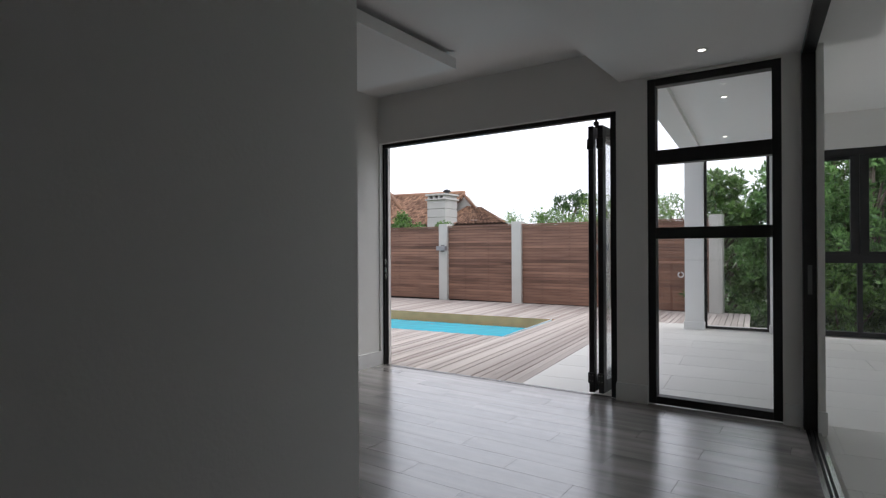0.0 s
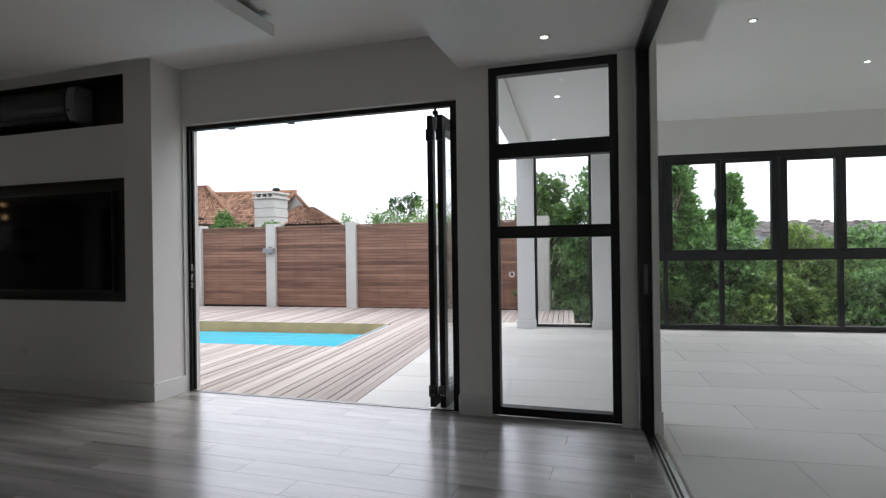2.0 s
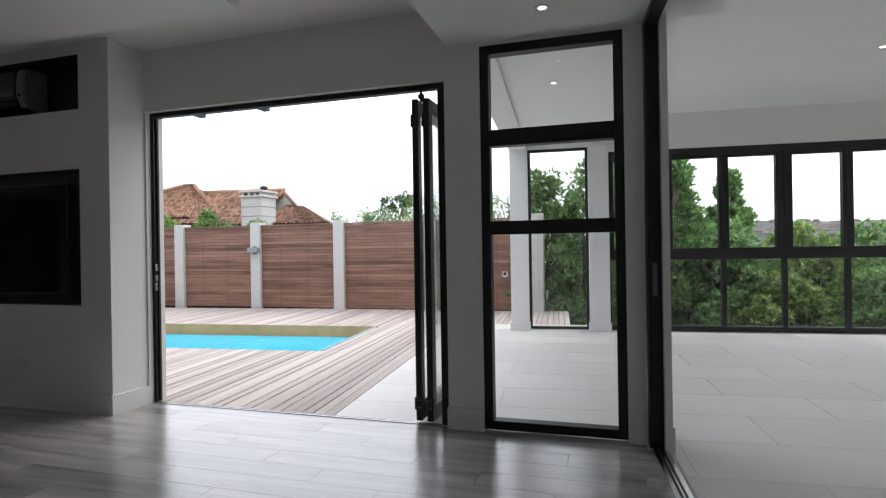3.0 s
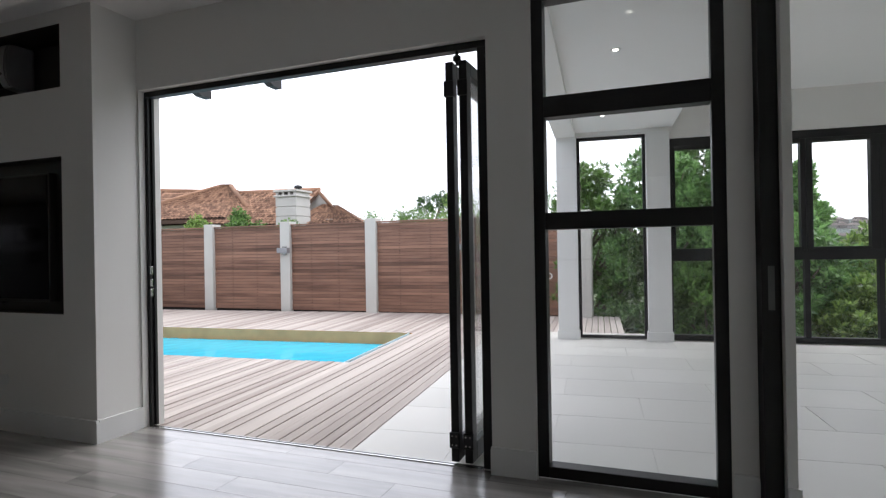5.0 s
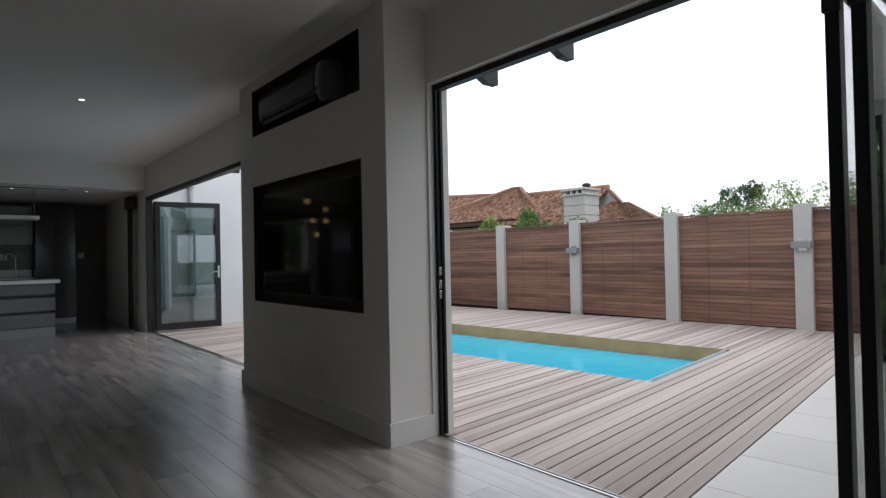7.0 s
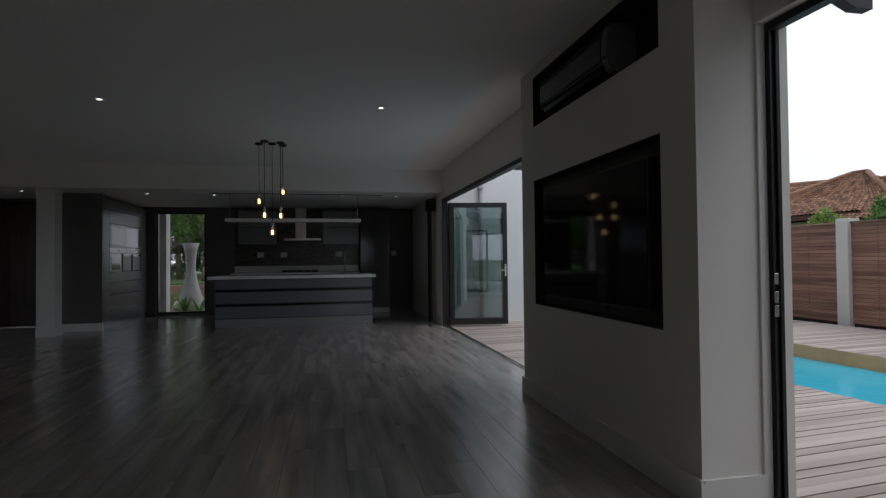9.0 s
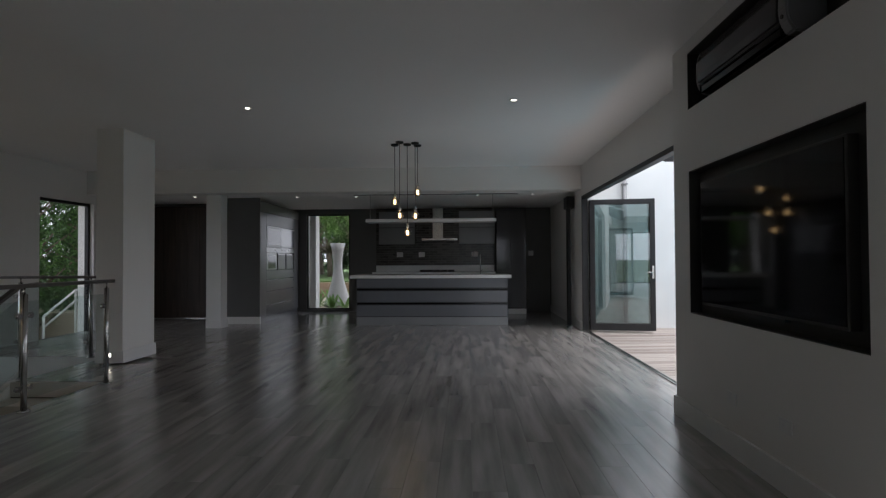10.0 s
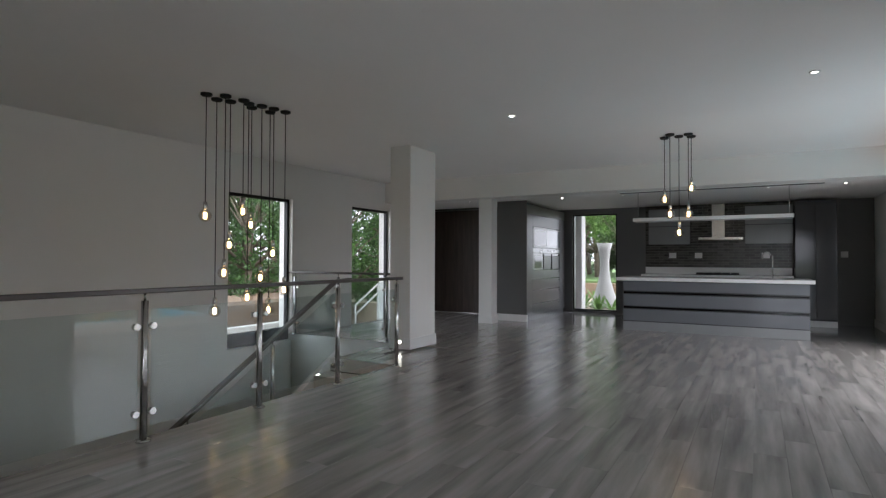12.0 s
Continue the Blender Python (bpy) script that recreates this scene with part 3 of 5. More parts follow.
# ---- pendant lamps ----
def pendant(x, y, zc, zb, kind_label, grp):
    """Canopy at zc, bulb centre at zb."""
    p = thing("pendant_lamp", kind_label, "pendant lamp", grp, pose(x, y, zc))
    d = zb - zc
    bm = bmesh.new()
    lathe(bm, [(0.055, 0.0), (0.055, -0.018), (0.045, -0.026), (0.012, -0.03)], seg=20)
    part("canopy", bm, M_CORD, p, "black ceiling rose")
    bm = bmesh.new()
    tube(bm, (0, 0, -0.03), (0, 0, d + 0.13), 0.0045, seg=8)
    part("cord", bm, M_CORD, p, "black fabric cord")
    bm = bmesh.new()
    lathe(bm, [(0.006, d + 0.135), (0.018, d + 0.13), (0.021, d + 0.10), (0.021, d + 0.065), (0.017, d + 0.06)], seg=14)
    part("socket", bm, M_STEEL, p, "dark steel lamp holder")
    bm = bmesh.new()
    prof = [(0.016, d + 0.072), (0.02, d + 0.06)] + [(0.06 * math.sin(math.pi * (0.14 + 0.85 * k / 12)), d - 0.005 + 0.06 * math.cos(math.pi * (0.14 + 0.85 * k / 12))) for k in range(13)]
    lathe(bm, prof, seg=20)
    bulb = part("bulb", bm, M_BULBGLASS, p, "large round clear glass bulb")
    bm = bmesh.new()
    lathe(bm, [(0.010, d + 0.03), (0.017, d + 0.02), (0.017, d - 0.03), (0.010, d - 0.037)], seg=10)
    part("filament", bm, M_BULB, bulb, "glowing warm filament")


# over the stairwell
for x, y, zb in ((-4.00, -0.89, 1.70), (-4.17, -0.95, 0.75), (-4.13, -0.77, 1.14), (-4.29, -0.89, 1.42), (-4.33, -0.74, 1.76), (-4.44, -0.79, 0.88),
                 (-4.56, -0.88, 1.64), (-4.57, -0.74, 1.08), (-4.79, -0.85, 0.72), (-4.71, -0.71, 1.34), (-4.87, -0.70, 0.94)):
    pendant(x, y, CEIL, zb, "black cord pendant with round glowing bulb over stairs", "pendants over the stairwell")
# before the kitchen island
for x, y, zb in ((-8.24, 2.76, 2.08), (-8.06, 2.85, 1.87), (-8.22, 2.94, 1.64), (-8.14, 3.06, 1.87), (-8.30, 3.08, 2.22)):
    pendant(x, y, CEIL, zb, "black cord pendant with round glowing bulb near island", "pendants near the kitchen island")

# ---- television, air conditioner, outlets ----
tvset = thing("television", "black flat-screen television mounted in the recess", "television")
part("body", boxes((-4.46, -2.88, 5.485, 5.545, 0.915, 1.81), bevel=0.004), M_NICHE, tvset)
part("screen", boxes((-4.445, -2.895, 5.481, 5.485, 0.935, 1.795)), M_SCREEN, tvset, "glossy black screen")
part("stand_bar", boxes((-3.9, -3.4, 5.49, 5.52, 0.897, 0.915)), M_NICHE, tvset)
ac = thing("air_conditioner", "silver grey split air conditioner in a dark recess", "air conditioner")
bm = bmesh.new()
prof = [(5.715, 2.79), (5.57, 2.79), (5.52, 2.775), (5.50, 2.70), (5.495, 2.60), (5.505, 2.53), (5.54, 2.47), (5.715, 2.45)]
AX0, AX1 = -4.55, -3.35


def ac_slice(x0, x1, rows, bevel=0.006):
    """A length of the unit's rounded section between two x."""
    bm = bmesh.new()
    ra = [bm.verts.new((x0, y, z)) for y, z in rows]
    rb = [bm.verts.new((x1, y, z)) for y, z in rows]
    for i in range(len(rows)):
        k = (i + 1) % len(rows)
        bm.faces.new((ra[i], ra[k], rb[k], rb[i]))
    bm.faces.new(ra[::-1])
    bm.faces.new(rb)
    bmesh.ops.bevel(bm, geom=list(bm.edges), offset=bevel, segments=2, affect='EDGES')
    return bm


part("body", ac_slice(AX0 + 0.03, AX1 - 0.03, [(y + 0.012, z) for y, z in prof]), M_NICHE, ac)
for x0, x1 in ((AX0, AX0 + 0.03), (AX1 - 0.09, AX1)):
    part("end_cap", ac_slice(x0, x1, prof, 0.01), M_ACBODY, ac, "silver grey end cap")
part("front_panel", ac_slice(AX0 + 0.032, AX1 - 0.092, [(5.53, 2.78), (5.518, 2.77), (5.497, 2.70), (5.492, 2.60), (5.498, 2.553), (5.53, 2.553)], 0.003), M_ACPANEL, ac, "glossy charcoal front panel")
part("outlet_slot", boxes((AX0 + 0.035, AX1 - 0.095, 5.515, 5.56, 2.475, 2.545)), M_SCREEN, ac, "dark air outlet")
for k in range(2):
    part("louvre", boxes((AX0 + 0.04, AX1 - 0.10, 5.500 + 0.02 * k, 5.525 + 0.02 * k, 2.525 - 0.03 * k, 2.531 - 0.03 * k), bevel=0.002), M_ACPANEL, ac)
bm = bmesh.new()
tube(bm, (AX1 - 0.045, 5.500, 2.56), (AX1 - 0.045, 5.492, 2.56), 0.012, seg=12)
part("indicator", bm, M_NICHE, ac)


def outlet(x, y, z, rz=0, w=0.115, h=0.075):
    o = thing("wall_outlet", "white plastic wall socket plate", "wall outlet", "wall outlets", pose(x, y, z, 0, 0, rz))
    part("plate", boxes((-w / 2, w / 2, -0.009, 0, -h / 2, h / 2), bevel=0.003), M_TRIM, o)
    part("rocker", boxes((-w * 0.3, -w * 0.1, -0.012, -0.009, -h * 0.22, h * 0.22), bevel=0.001), M_TRIM, o)
    part("socket_face", boxes((w * 0.05, w * 0.35, -0.011, -0.009, -h * 0.3, h * 0.3), bevel=0.001), M_TRIM, o)


outlet(-3.35, TY, 0.36)
outlet(-3.95, TY, 0.36)

# ---- kitchen ----
island = thing("kitchen_island", "grey gloss kitchen island with drawer bands", "kitchen island")
IX, IY0, IY1 = -10.98, 1.66, 4.55
part("plinth", boxes((IX - 0.95, IX - 0.02, IY0 + 0.0, IY1, 0, 0.16), bevel=0.003), M_PALE, island, "pale grey plinth")
part("carcass", boxes((IX - 0.95, IX - 0.045, IY0 + 0.005, IY1 - 0.005, 0.16, 0.90)), M_GREYCAB, island, "dark grey recess bands")
for z0, z1 in ((0.175, 0.385), (0.445, 0.655), (0.72, 0.89)):
    part("drawer_front", boxes((IX - 0.045, IX - 0.02, IY0, IY1, z0, z1), bevel=0.003), M_GREYCAB2, island, "gloss grey drawer front")
for z0 in (0.40, 0.67):
    part("finger_rail", boxes((IX - 0.044, IX - 0.035, IY0 + 0.01, IY1 - 0.01, z0, z0 + 0.03)), M_SCREEN, island, "dark grip recess")
wt = tagged(part("worktop", boxes((IX - 1.0, IX + 0.03, 1.54, 4.62, 0.90, 0.96), bevel=0.004), M_QUARTZ), "white quartz worktop on the island", "worktop")

back = thing("base_cabinet", "grey gloss base cabinets along the kitchen wall", "base cabinet")
part("body", boxes((-13.88, -13.32, 1.58, 4.43, 0.0, 0.92), bevel=0.003), M_GREYCAB, back)
for i in range(4):
    part("door", boxes((-13.32, -13.30, 1.59 + 0.71 * i, 2.29 + 0.71 * i, 0.12, 0.90), bevel=0.003), M_GREYCAB2, back)
tagged(part("worktop", boxes((-13.88, -13.27, 1.58, 4.44, 0.92, 0.97), (-13.88, -13.86, 1.58, 4.44, 0.97, 1.12), bevel=0.003), M_QUARTZ), "white quartz worktop along the kitchen wall", "worktop")

splash = thing("backsplash", "dark grey brick backsplash above the kitchen worktop", "backsplash", kind="structure")
part("mortar", boxes((-13.898, -13.885, 1.58, 4.44, 1.12, 2.48)), M_MORTAR, splash)

for y0, y1, z0 in ((1.70, 2.55, 1.62), (3.60, 4.44, 1.62)):
    cab = thing("wall_cabinet", "gloss grey kitchen wall cabinet beside the hood", "wall cabinet", "kitchen wall cabinets")
    part("body", boxes((-13.88, -13.56, y0, y1, z0, 2.40), bevel=0.003), M_GREYCAB, cab)
    for za, zb in ((z0, z0 + 0.39), (z0 + 0.40, 2.40)):
        part("door", boxes((-13.56, -13.54, y0, y1, za, zb), bevel=0.003), M_PALE, cab, "lift-up gloss door")
hood = thing("cooker_hood", "steel chimney cooker hood above the hob", "cooker hood")
part("flue", boxes((-13.88, -13.62, 2.97, 3.22, 1.76, 2.48), bevel=0.003), M_STEEL, hood)
part("canopy", boxes((-13.88, -13.42, 2.72, 3.57, 1.70, 1.76), bevel=0.008), M_STEEL, hood)
part("filter", boxes((-13.84, -13.46, 2.76, 3.53, 1.692, 1.699)), M_NICHE, hood)
hob = thing("gas_hob", "black gas hob with cast iron pan supports", "gas hob")
part("plate", boxes((-13.82, -13.36, 2.66, 3.52, 0.97, 0.98), bevel=0.003), M_SCREEN, hob)
for i in range(5):
    bm = boxes((-13.78, -13.40, 2.68 + 0.165 * i, 2.82 + 0.165 * i, 1.005, 1.015))
    for x in (-13.78, -13.415):
        box(bm, x, x + 0.015, 2.68 + 0.165 * i, 2.82 + 0.165 * i, 0.98, 1.005)
    part("pan_support", bm, M_BLACK, hob)
    bm = bmesh.new()
    lathe(bm, [(0.04, 0.98), (0.04, 0.995), (0.025, 1.002)], (-13.59, 2.75 + 0.165 * i, 0), 14)
    part("burner", bm, M_BLACK, hob)
tap = thing("kitchen_tap", "tall chrome kitchen tap at the worktop sink", "kitchen tap")
bm = bmesh.new()
tube(bm, (-11.6, 4.05, 0.96), (-11.6, 4.05, 1.36), 0.012)
for k in range(8):
    a0, a1 = math.pi * k / 8, math.pi * (k + 1) / 8
    tube(bm, (-11.6, 3.96 + 0.06 * math.cos(a0), 1.36 + 0.06 * math.sin(a0)), (-11.6, 3.96 + 0.06 * math.cos(a1), 1.36 + 0.06 * math.sin(a1)), 0.011)
tube(bm, (-11.6, 3.90, 1.36), (-11.6, 3.90, 1.30), 0.011)
part("spout", bm, M_STEEL, tap)
bm = bmesh.new()
tube(bm, (-11.6, 4.06, 1.02), (-11.6, 4.10, 1.05), 0.007)
part("lever", bm, M_STEEL, tap)
for y in (2.16, 2.69, 3.97):
    outlet(-13.866, y, 1.38, 90, 0.15, 0.12)
outlet(-13.9, 5.32, 1.40, 90, 0.12, 0.12)

fridge = thing("tall_cabinet", "tall dark grey gloss fridge cabinet with flat doors", "tall cabinet")
part("body", boxes((-13.9, -13.28, 4.46, 5.14, 0.12, 2.44), bevel=0.003), M_GREYCAB, fridge)
part("plinth", boxes((-13.9, -13.30, 4.46, 5.14, 0.0, 0.12)), M_TRIM, fridge, "white plinth")
for y0, y1 in ((4.465, 4.795), (4.805, 5.135)):
    part("door", boxes((-13.28, -13.26, y0, y1, 0.14, 2.38), bevel=0.003), M_GREYCAB, fridge, "gloss dark grey door")

tower = thing("oven_tower", "grey gloss oven tower with built-in appliances", "oven tower")
OY = -0.32
part("body", boxes((-13.85, -11.30, -0.98, OY - 0.02, 0.10, KCEIL - 0.05)), M_GREYCAB, tower)
part("end_panel", boxes((-11.30, -11.27, -0.98, OY, 0.14, KCEIL), bevel=0.003), M_CHARCOAL, tower, "charcoal end panel")
part("plinth", boxes((-11.31, -11.255, -0.98, OY + 0.005, 0.0, 0.14)), M_TRIM, tower, "white skirting on the end panel")
part("kickboard", boxes((-13.85, -11.31, OY - 0.05, OY - 0.03, 0.0, 0.10)), M_FRONT, tower)
part("bulkhead", boxes((-13.85, -11.30, OY - 0.02, OY + 0.001, 2.24, KCEIL - 0.06), bevel=0.003), M_CHARCOAL, tower, "charcoal panel above the doors")
for x0, x1 in ((-11.63, -11.30), (-13.85, -13.47)):
    part("side_panel", boxes((x0, x1, OY - 0.02, OY, 0.10, 2.235), bevel=0.003), M_FRONT, tower, "pale grey gloss side panel")
part("top_door", boxes((-13.465, -11.635, OY - 0.02, OY, 1.985, 2.235), bevel=0.003), M_FRONT, tower, "pale grey gloss top door")
for z0, z1 in ((0.10, 0.325), (0.335, 0.61), (0.62, 0.85), (0.86, 1.05)):
    dr = part("drawer", boxes((-13.465, -11.635, OY - 0.02, OY, z0, z1), bevel=0.004), M_FRONT, tower, "pale grey gloss drawer")
    part("drawer_pull", boxes((-13.43, -13.39, OY, OY + 0.012, z1 - 0.06, z1 - 0.03), bevel=0.003), M_BLACK, dr, "small dark pull")
mw = part("microwave", boxes((-12.505, -11.64, OY - 0.02, OY + 0.004, 1.535, 1.975), bevel=0.004), M_APPL, tower, "steel built-in microwave")
part("microwave_window", boxes((-12.48, -11.70, OY + 0.004, OY + 0.007, 1.585, 1.92)), M_SCREEN, mw, "black glass")
part("warming_door", boxes((-13.465, -12.515, OY - 0.02, OY + 0.002, 1.535, 1.975), bevel=0.004), M_GREYCAB2, tower, "mid grey gloss flap door")
for z in (1.545, 1.955):
    part("trim_strip", boxes((-13.46, -11.64, OY + 0.003, OY + 0.014, z - 0.009, z + 0.009), bevel=0.002), M_APPL, tower, "brushed steel strip")
part("control_panel", boxes((-13.465, -11.635, OY - 0.02, OY + 0.004, 1.425, 1.525), bevel=0.003), M_PALE, tower, "steel control panel")
for x in (-12.15, -12.62, -12.80, -13.05):
    part("display", boxes((x - 0.07, x + 0.07, OY + 0.004, OY + 0.007, 1.455, 1.495)), M_SCREEN, tower, "small dark display")
ov = part("oven", boxes((-12.25, -11.64, OY - 0.02, OY + 0.004, 1.06, 1.415), bevel=0.004), M_PALE, tower, "steel built-in oven")
part("oven_window", boxes((-12.18, -11.72, OY + 0.004, OY + 0.007, 1.09, 1.36)), M_SCREEN, ov, "black oven glass")
for x0, x1 in ((-12.82, -12.33), (-13.39, -12.90)):
    ap = part("steamer", boxes((x0, x1, OY - 0.02, OY + 0.004, 1.06, 1.415), bevel=0.004), M_FRONT, tower, "pale built-in appliance front")
    part("grip_slot", boxes((x0 + 0.01, x1 - 0.01, OY + 0.004, OY + 0.007, 1.37, 1.405)), M_SCREEN, ap, "dark grip slot")

shelf = thing("hanging_shelf", "long white shelf hung over the kitchen island", "hanging shelf")
part("board", boxes((-11.25, -10.88, 1.86, 4.34, 1.97, 2.03), bevel=0.004), M_QUARTZ, shelf)
for y in (1.92, 4.28):
    bm = bmesh.new()
    tube(bm, (-11.06, y, 2.03), (-11.06, y, KCEIL), 0.006, seg=8)
    part("rod", bm, M_STEEL, shelf)
structure("trim", boxes((-11.0, -10.92, 1.62, 4.75, KCEIL - 0.006, KCEIL - 0.001)), M_BLACK, "long dark slot in the kitchen ceiling", "ceiling slot")

door4 = thing("door_4", "wide dark timber entrance door, closed", "entrance door", kind="structure")
part("leaf", boxes((-12.42, -12.36, -3.14, -1.52, 0.01, 2.45), bevel=0.004), M_DARKWOOD, door4)
for k in range(6):
    part("plank", boxes((-12.36, -12.35, -3.12 + 0.266 * k, -2.865 + 0.266 * k, 0.02, 2.44), bevel=0.003), M_DARKWOOD, door4)
part("sill", boxes((-12.5, -12.32, -3.14, -1.5, 0, 0.012)), M_STEEL, door4)

# ---- sunroom, in site axes ----
SZ = 3.14
ob = structure("wall_sunroom", boxes((0.18, 9.0, 4.90, 5.20, 2.63, 3.4), (9.0, 9.3, -3.6, 5.2, 2.63, 3.4), (9.0, 9.3, -3.6, -2.9, -0.2, 2.63), (0.113, 9.3, -3.9, -3.6, -0.2, 3.4), (-1.26, 0.18, 4.88, 5.15, 2.72, 3.4), (-1.26, -1.0, 0.30, 4.88, 2.72, 3.4)),
               M_WALL, "warm white sunroom wall above the windows", "wall")
ob.matrix_world = SITE
ob = structure("ceiling_sunroom", boxes((0.23, 9.0, -3.6, 4.90, SZ, 3.4), (-1.0, 0.19, 0.32, 4.88, 2.78, 3.4), (0.19, 0.23, 0.25, 4.90, 2.78, 3.4)), M_CEIL, "white sunroom ceiling with a lower covered bay", "ceiling")
ob.matrix_world = SITE
ob = structure("floor_sunroom", boxes((-2.22, 9.0, -3.65, 5.2, -0.3, -0.0165)), M_GROUT, "pale grouted screed below the tiles", "floor")
ob.matrix_world = SITE
for x0, x1 in ((-1.255, -0.985), (-0.10, 0.19)):
    ob = tagged(part("column", boxes((x0, x1, 4.84, 5.12, -0.02, 2.72), (x0 - 0.015, x1 + 0.015, 4.825, 5.12, -0.02, 0.11), bevel=0.003), M_OUTWALL), "white plastered column at the sunroom edge", "column", kind="structure")
    ob.matrix_world = SITE
fixed_window("window_5", "tall black framed window between two columns", 0.885, 2.72, SITE @ pose(-0.985, 4.98, 0.0), bar=0.04)
wall_win = thing("window_6", "long black framed window wall with low fixed panes", "window", m=SITE, kind="structure")
UX = 0.19
NU = 11
UW = 0.788
rows = [(UX, UX + NU * UW, 4.93, 5.03, 0.0, 0.07), (UX, UX + NU * UW, 4.93, 5.03, 1.03, 1.15), (UX, UX + NU * UW, 4.93, 5.03, 2.53, 2.63)]
part("window_frame", boxes(*rows, bevel=0.003), M_BLACK, wall_win)
for k in range(NU + 1):
    wide = 0.03
    x = UX + k * UW
    part("mullion", boxes((x - wide, x + wide, 4.94, 5.02, 0.07, 1.03), bevel=0.003), M_BLACK, wall_win)
for k in range(NU):
    x0, x1 = UX + k * UW, UX + (k + 1) * UW
    part("pane", boxes((x0 + 0.025, x1 - 0.025, 4.975, 4.983, 0.065, 1.035)), M_GLASS, wall_win, "clear glass")
    a, b = (0.105, 0.062) if k % 2 else (0.072, 0.105)
    sash = part("sash", boxes((x0 + 0.003, x0 + a, 4.935, 5.025, 1.15, 2.53), (x1 - b, x1 - 0.003, 4.935, 5.025, 1.15, 2.53),
                              (x0 + a, x1 - b, 4.935, 5.025, 1.15, 1.19), (x0 + a, x1 - b, 4.935, 5.025, 2.48, 2.53), bevel=0.003), M_BLACK, wall_win)
    part("sash_pane", boxes((x0 + a - 0.005, x1 - b + 0.005, 4.975, 4.983, 1.185, 2.485)), M_GLASS, sash, "clear glass")
# unseen east glazing, added so more sky light reaches the rooms
fixed_window("window_unseen", "long unseen window added on the sunroom's far side to let in skylight", 7.8, 2.63, SITE @ pose(9.1, -2.9, 0.0, 0, 0, 90), bar=0.06)
for x, y, z in ((0.75, 7.45, 2.78), (0.45, 9.7, 2.78), (3.8, 8.6, SZ), (2.43, 7.0, SZ)):
    downlight(x, y, z)

# ---- deck, pool, fence ----
fence = thing("fence", "red-brown slatted timber fence between grey posts", "fence", m=pose(-4.43, 13.0, 0, 0, 0, 1.5))
FP = [-8.2, -6.15, -4.1, -2.05, 0.0, 2.06, 4.24]
for x in FP:
    part("post", boxes((x - 0.12, x + 0.12, -0.02, 0.26, -0.6, 1.90), bevel=0.006), M_POST, fence, "grey rendered post")
slat_me = None
bm = bmesh.new()
box(bm, -0.905, 0.905, 0.06, 0.08, 0.0, 0.0608)
slat_me = mesh_of("slat", bm, M_SLAT)
NS = 27
for a, b in zip(FP, FP[1:]):
    for k in range(NS):
        s = new("slat", slat_me)
        s.parent = fence
        s.location = ((a + b) / 2 + 0.003 * ((k * 7) % 5 - 2), 0.004 * ((k * 3) % 3), 0.0 + 0.067 * k)
        s.scale = ((b - a - 0.24) / 1.81, 1, 1)
    part("cap_board", boxes((a + 0.12, b - 0.12, 0.03, 0.11, 1.81, 1.84), bevel=0.003), M_SLAT, fence)
    bm = bmesh.new()
    for u in (0.30, 0.62):
        for k in range(NS):
            x = a + u * (b - a)
            box(bm, x - 0.006, x + 0.006, 0.048, 0.062, 0.067 * k + 0.024, 0.067 * k + 0.036)
    part("screw_heads", bm, M_UNDER, fence, "two lines of dark screw heads")
    part("backing", boxes((a + 0.12, b - 0.12, 0.09, 0.11, -0.3, 1.80)), M_UNDER, fence)
for x in (FP[3], FP[5]):
    fl = thing("wall_lamp", "small grey box wall lamp on a fence post", "wall lamp", "fence post lamps", pose(-4.43, 13.0, 0, 0, 0, 1.5) @ pose(x, -0.02, 1.28))
    part("shade", boxes((-0.13, 0.13, -0.11, 0.0, -0.055, 0.055), bevel=0.006), M_ACBODY, fl)
    part("back_plate", boxes((-0.06, 0.06, -0.012, 0.0, -0.09, 0.09), bevel=0.003), M_STEEL, fl)

hose = thing("hose_reel", "small coiled white hose on the fence", "hose reel", m=pose(-4.43, 13.0, 0, 0, 0, 1.5) @ pose(3.6, 0.05, 0.72))
bm = bmesh.new()
for k in range(20):
    a0, a1 = 2 * math.pi * k / 20, 2 * math.pi * (k + 1) / 20
    tube(bm, (0.05 * math.cos(a0), -0.02, 0.05 * math.sin(a0)), (0.05 * math.cos(a1), -0.02, 0.05 * math.sin(a1)), 0.012, seg=8)
part("coil", bm, M_TRIM, hose)
bm = bmesh.new()
tube(bm, (0, 0.02, 0.05), (0, -0.06, 0.05), 0.012)
part("tap", bm, M_BRASS, hose)

PX0, PX1, PY0, PY1 = -10.5, -3.44, 2.86, 5.14
WZ = -0.20
pool = thing("swimming_pool", "narrow turquoise plunge pool set in the deck", "swimming pool", m=SITE, kind="structure")
part("basin", boxes((PX0, PX1, PY0 - 0.2, PY0, -1.65, -0.05), (PX0, PX1, PY1, PY1 + 0.2, -1.65, WZ - 0.03), (PX1, PX1 + 0.2, PY0 - 0.2, PY1 + 0.2, -1.65, -0.05), (PX0 - 0.2, PX0, PY0 - 0.2, PY1 + 0.2, -1.65, -0.05),
                    (PX0, PX1, PY0, PY1, -1.65, -1.55)), M_POOLWALL, pool, "turquoise pool plaster")
part("waterline_band", boxes((PX0, PX1, PY1 - 0.006, PY1 + 0.2, WZ - 0.03, -0.047), (PX0, PX1, PY1 - 0.006, PY1 - 0.001, -0.047, -0.019)), M_COPING, pool, "tan band above the water line")
bm = bmesh.new()
nx, ny = 120, 40
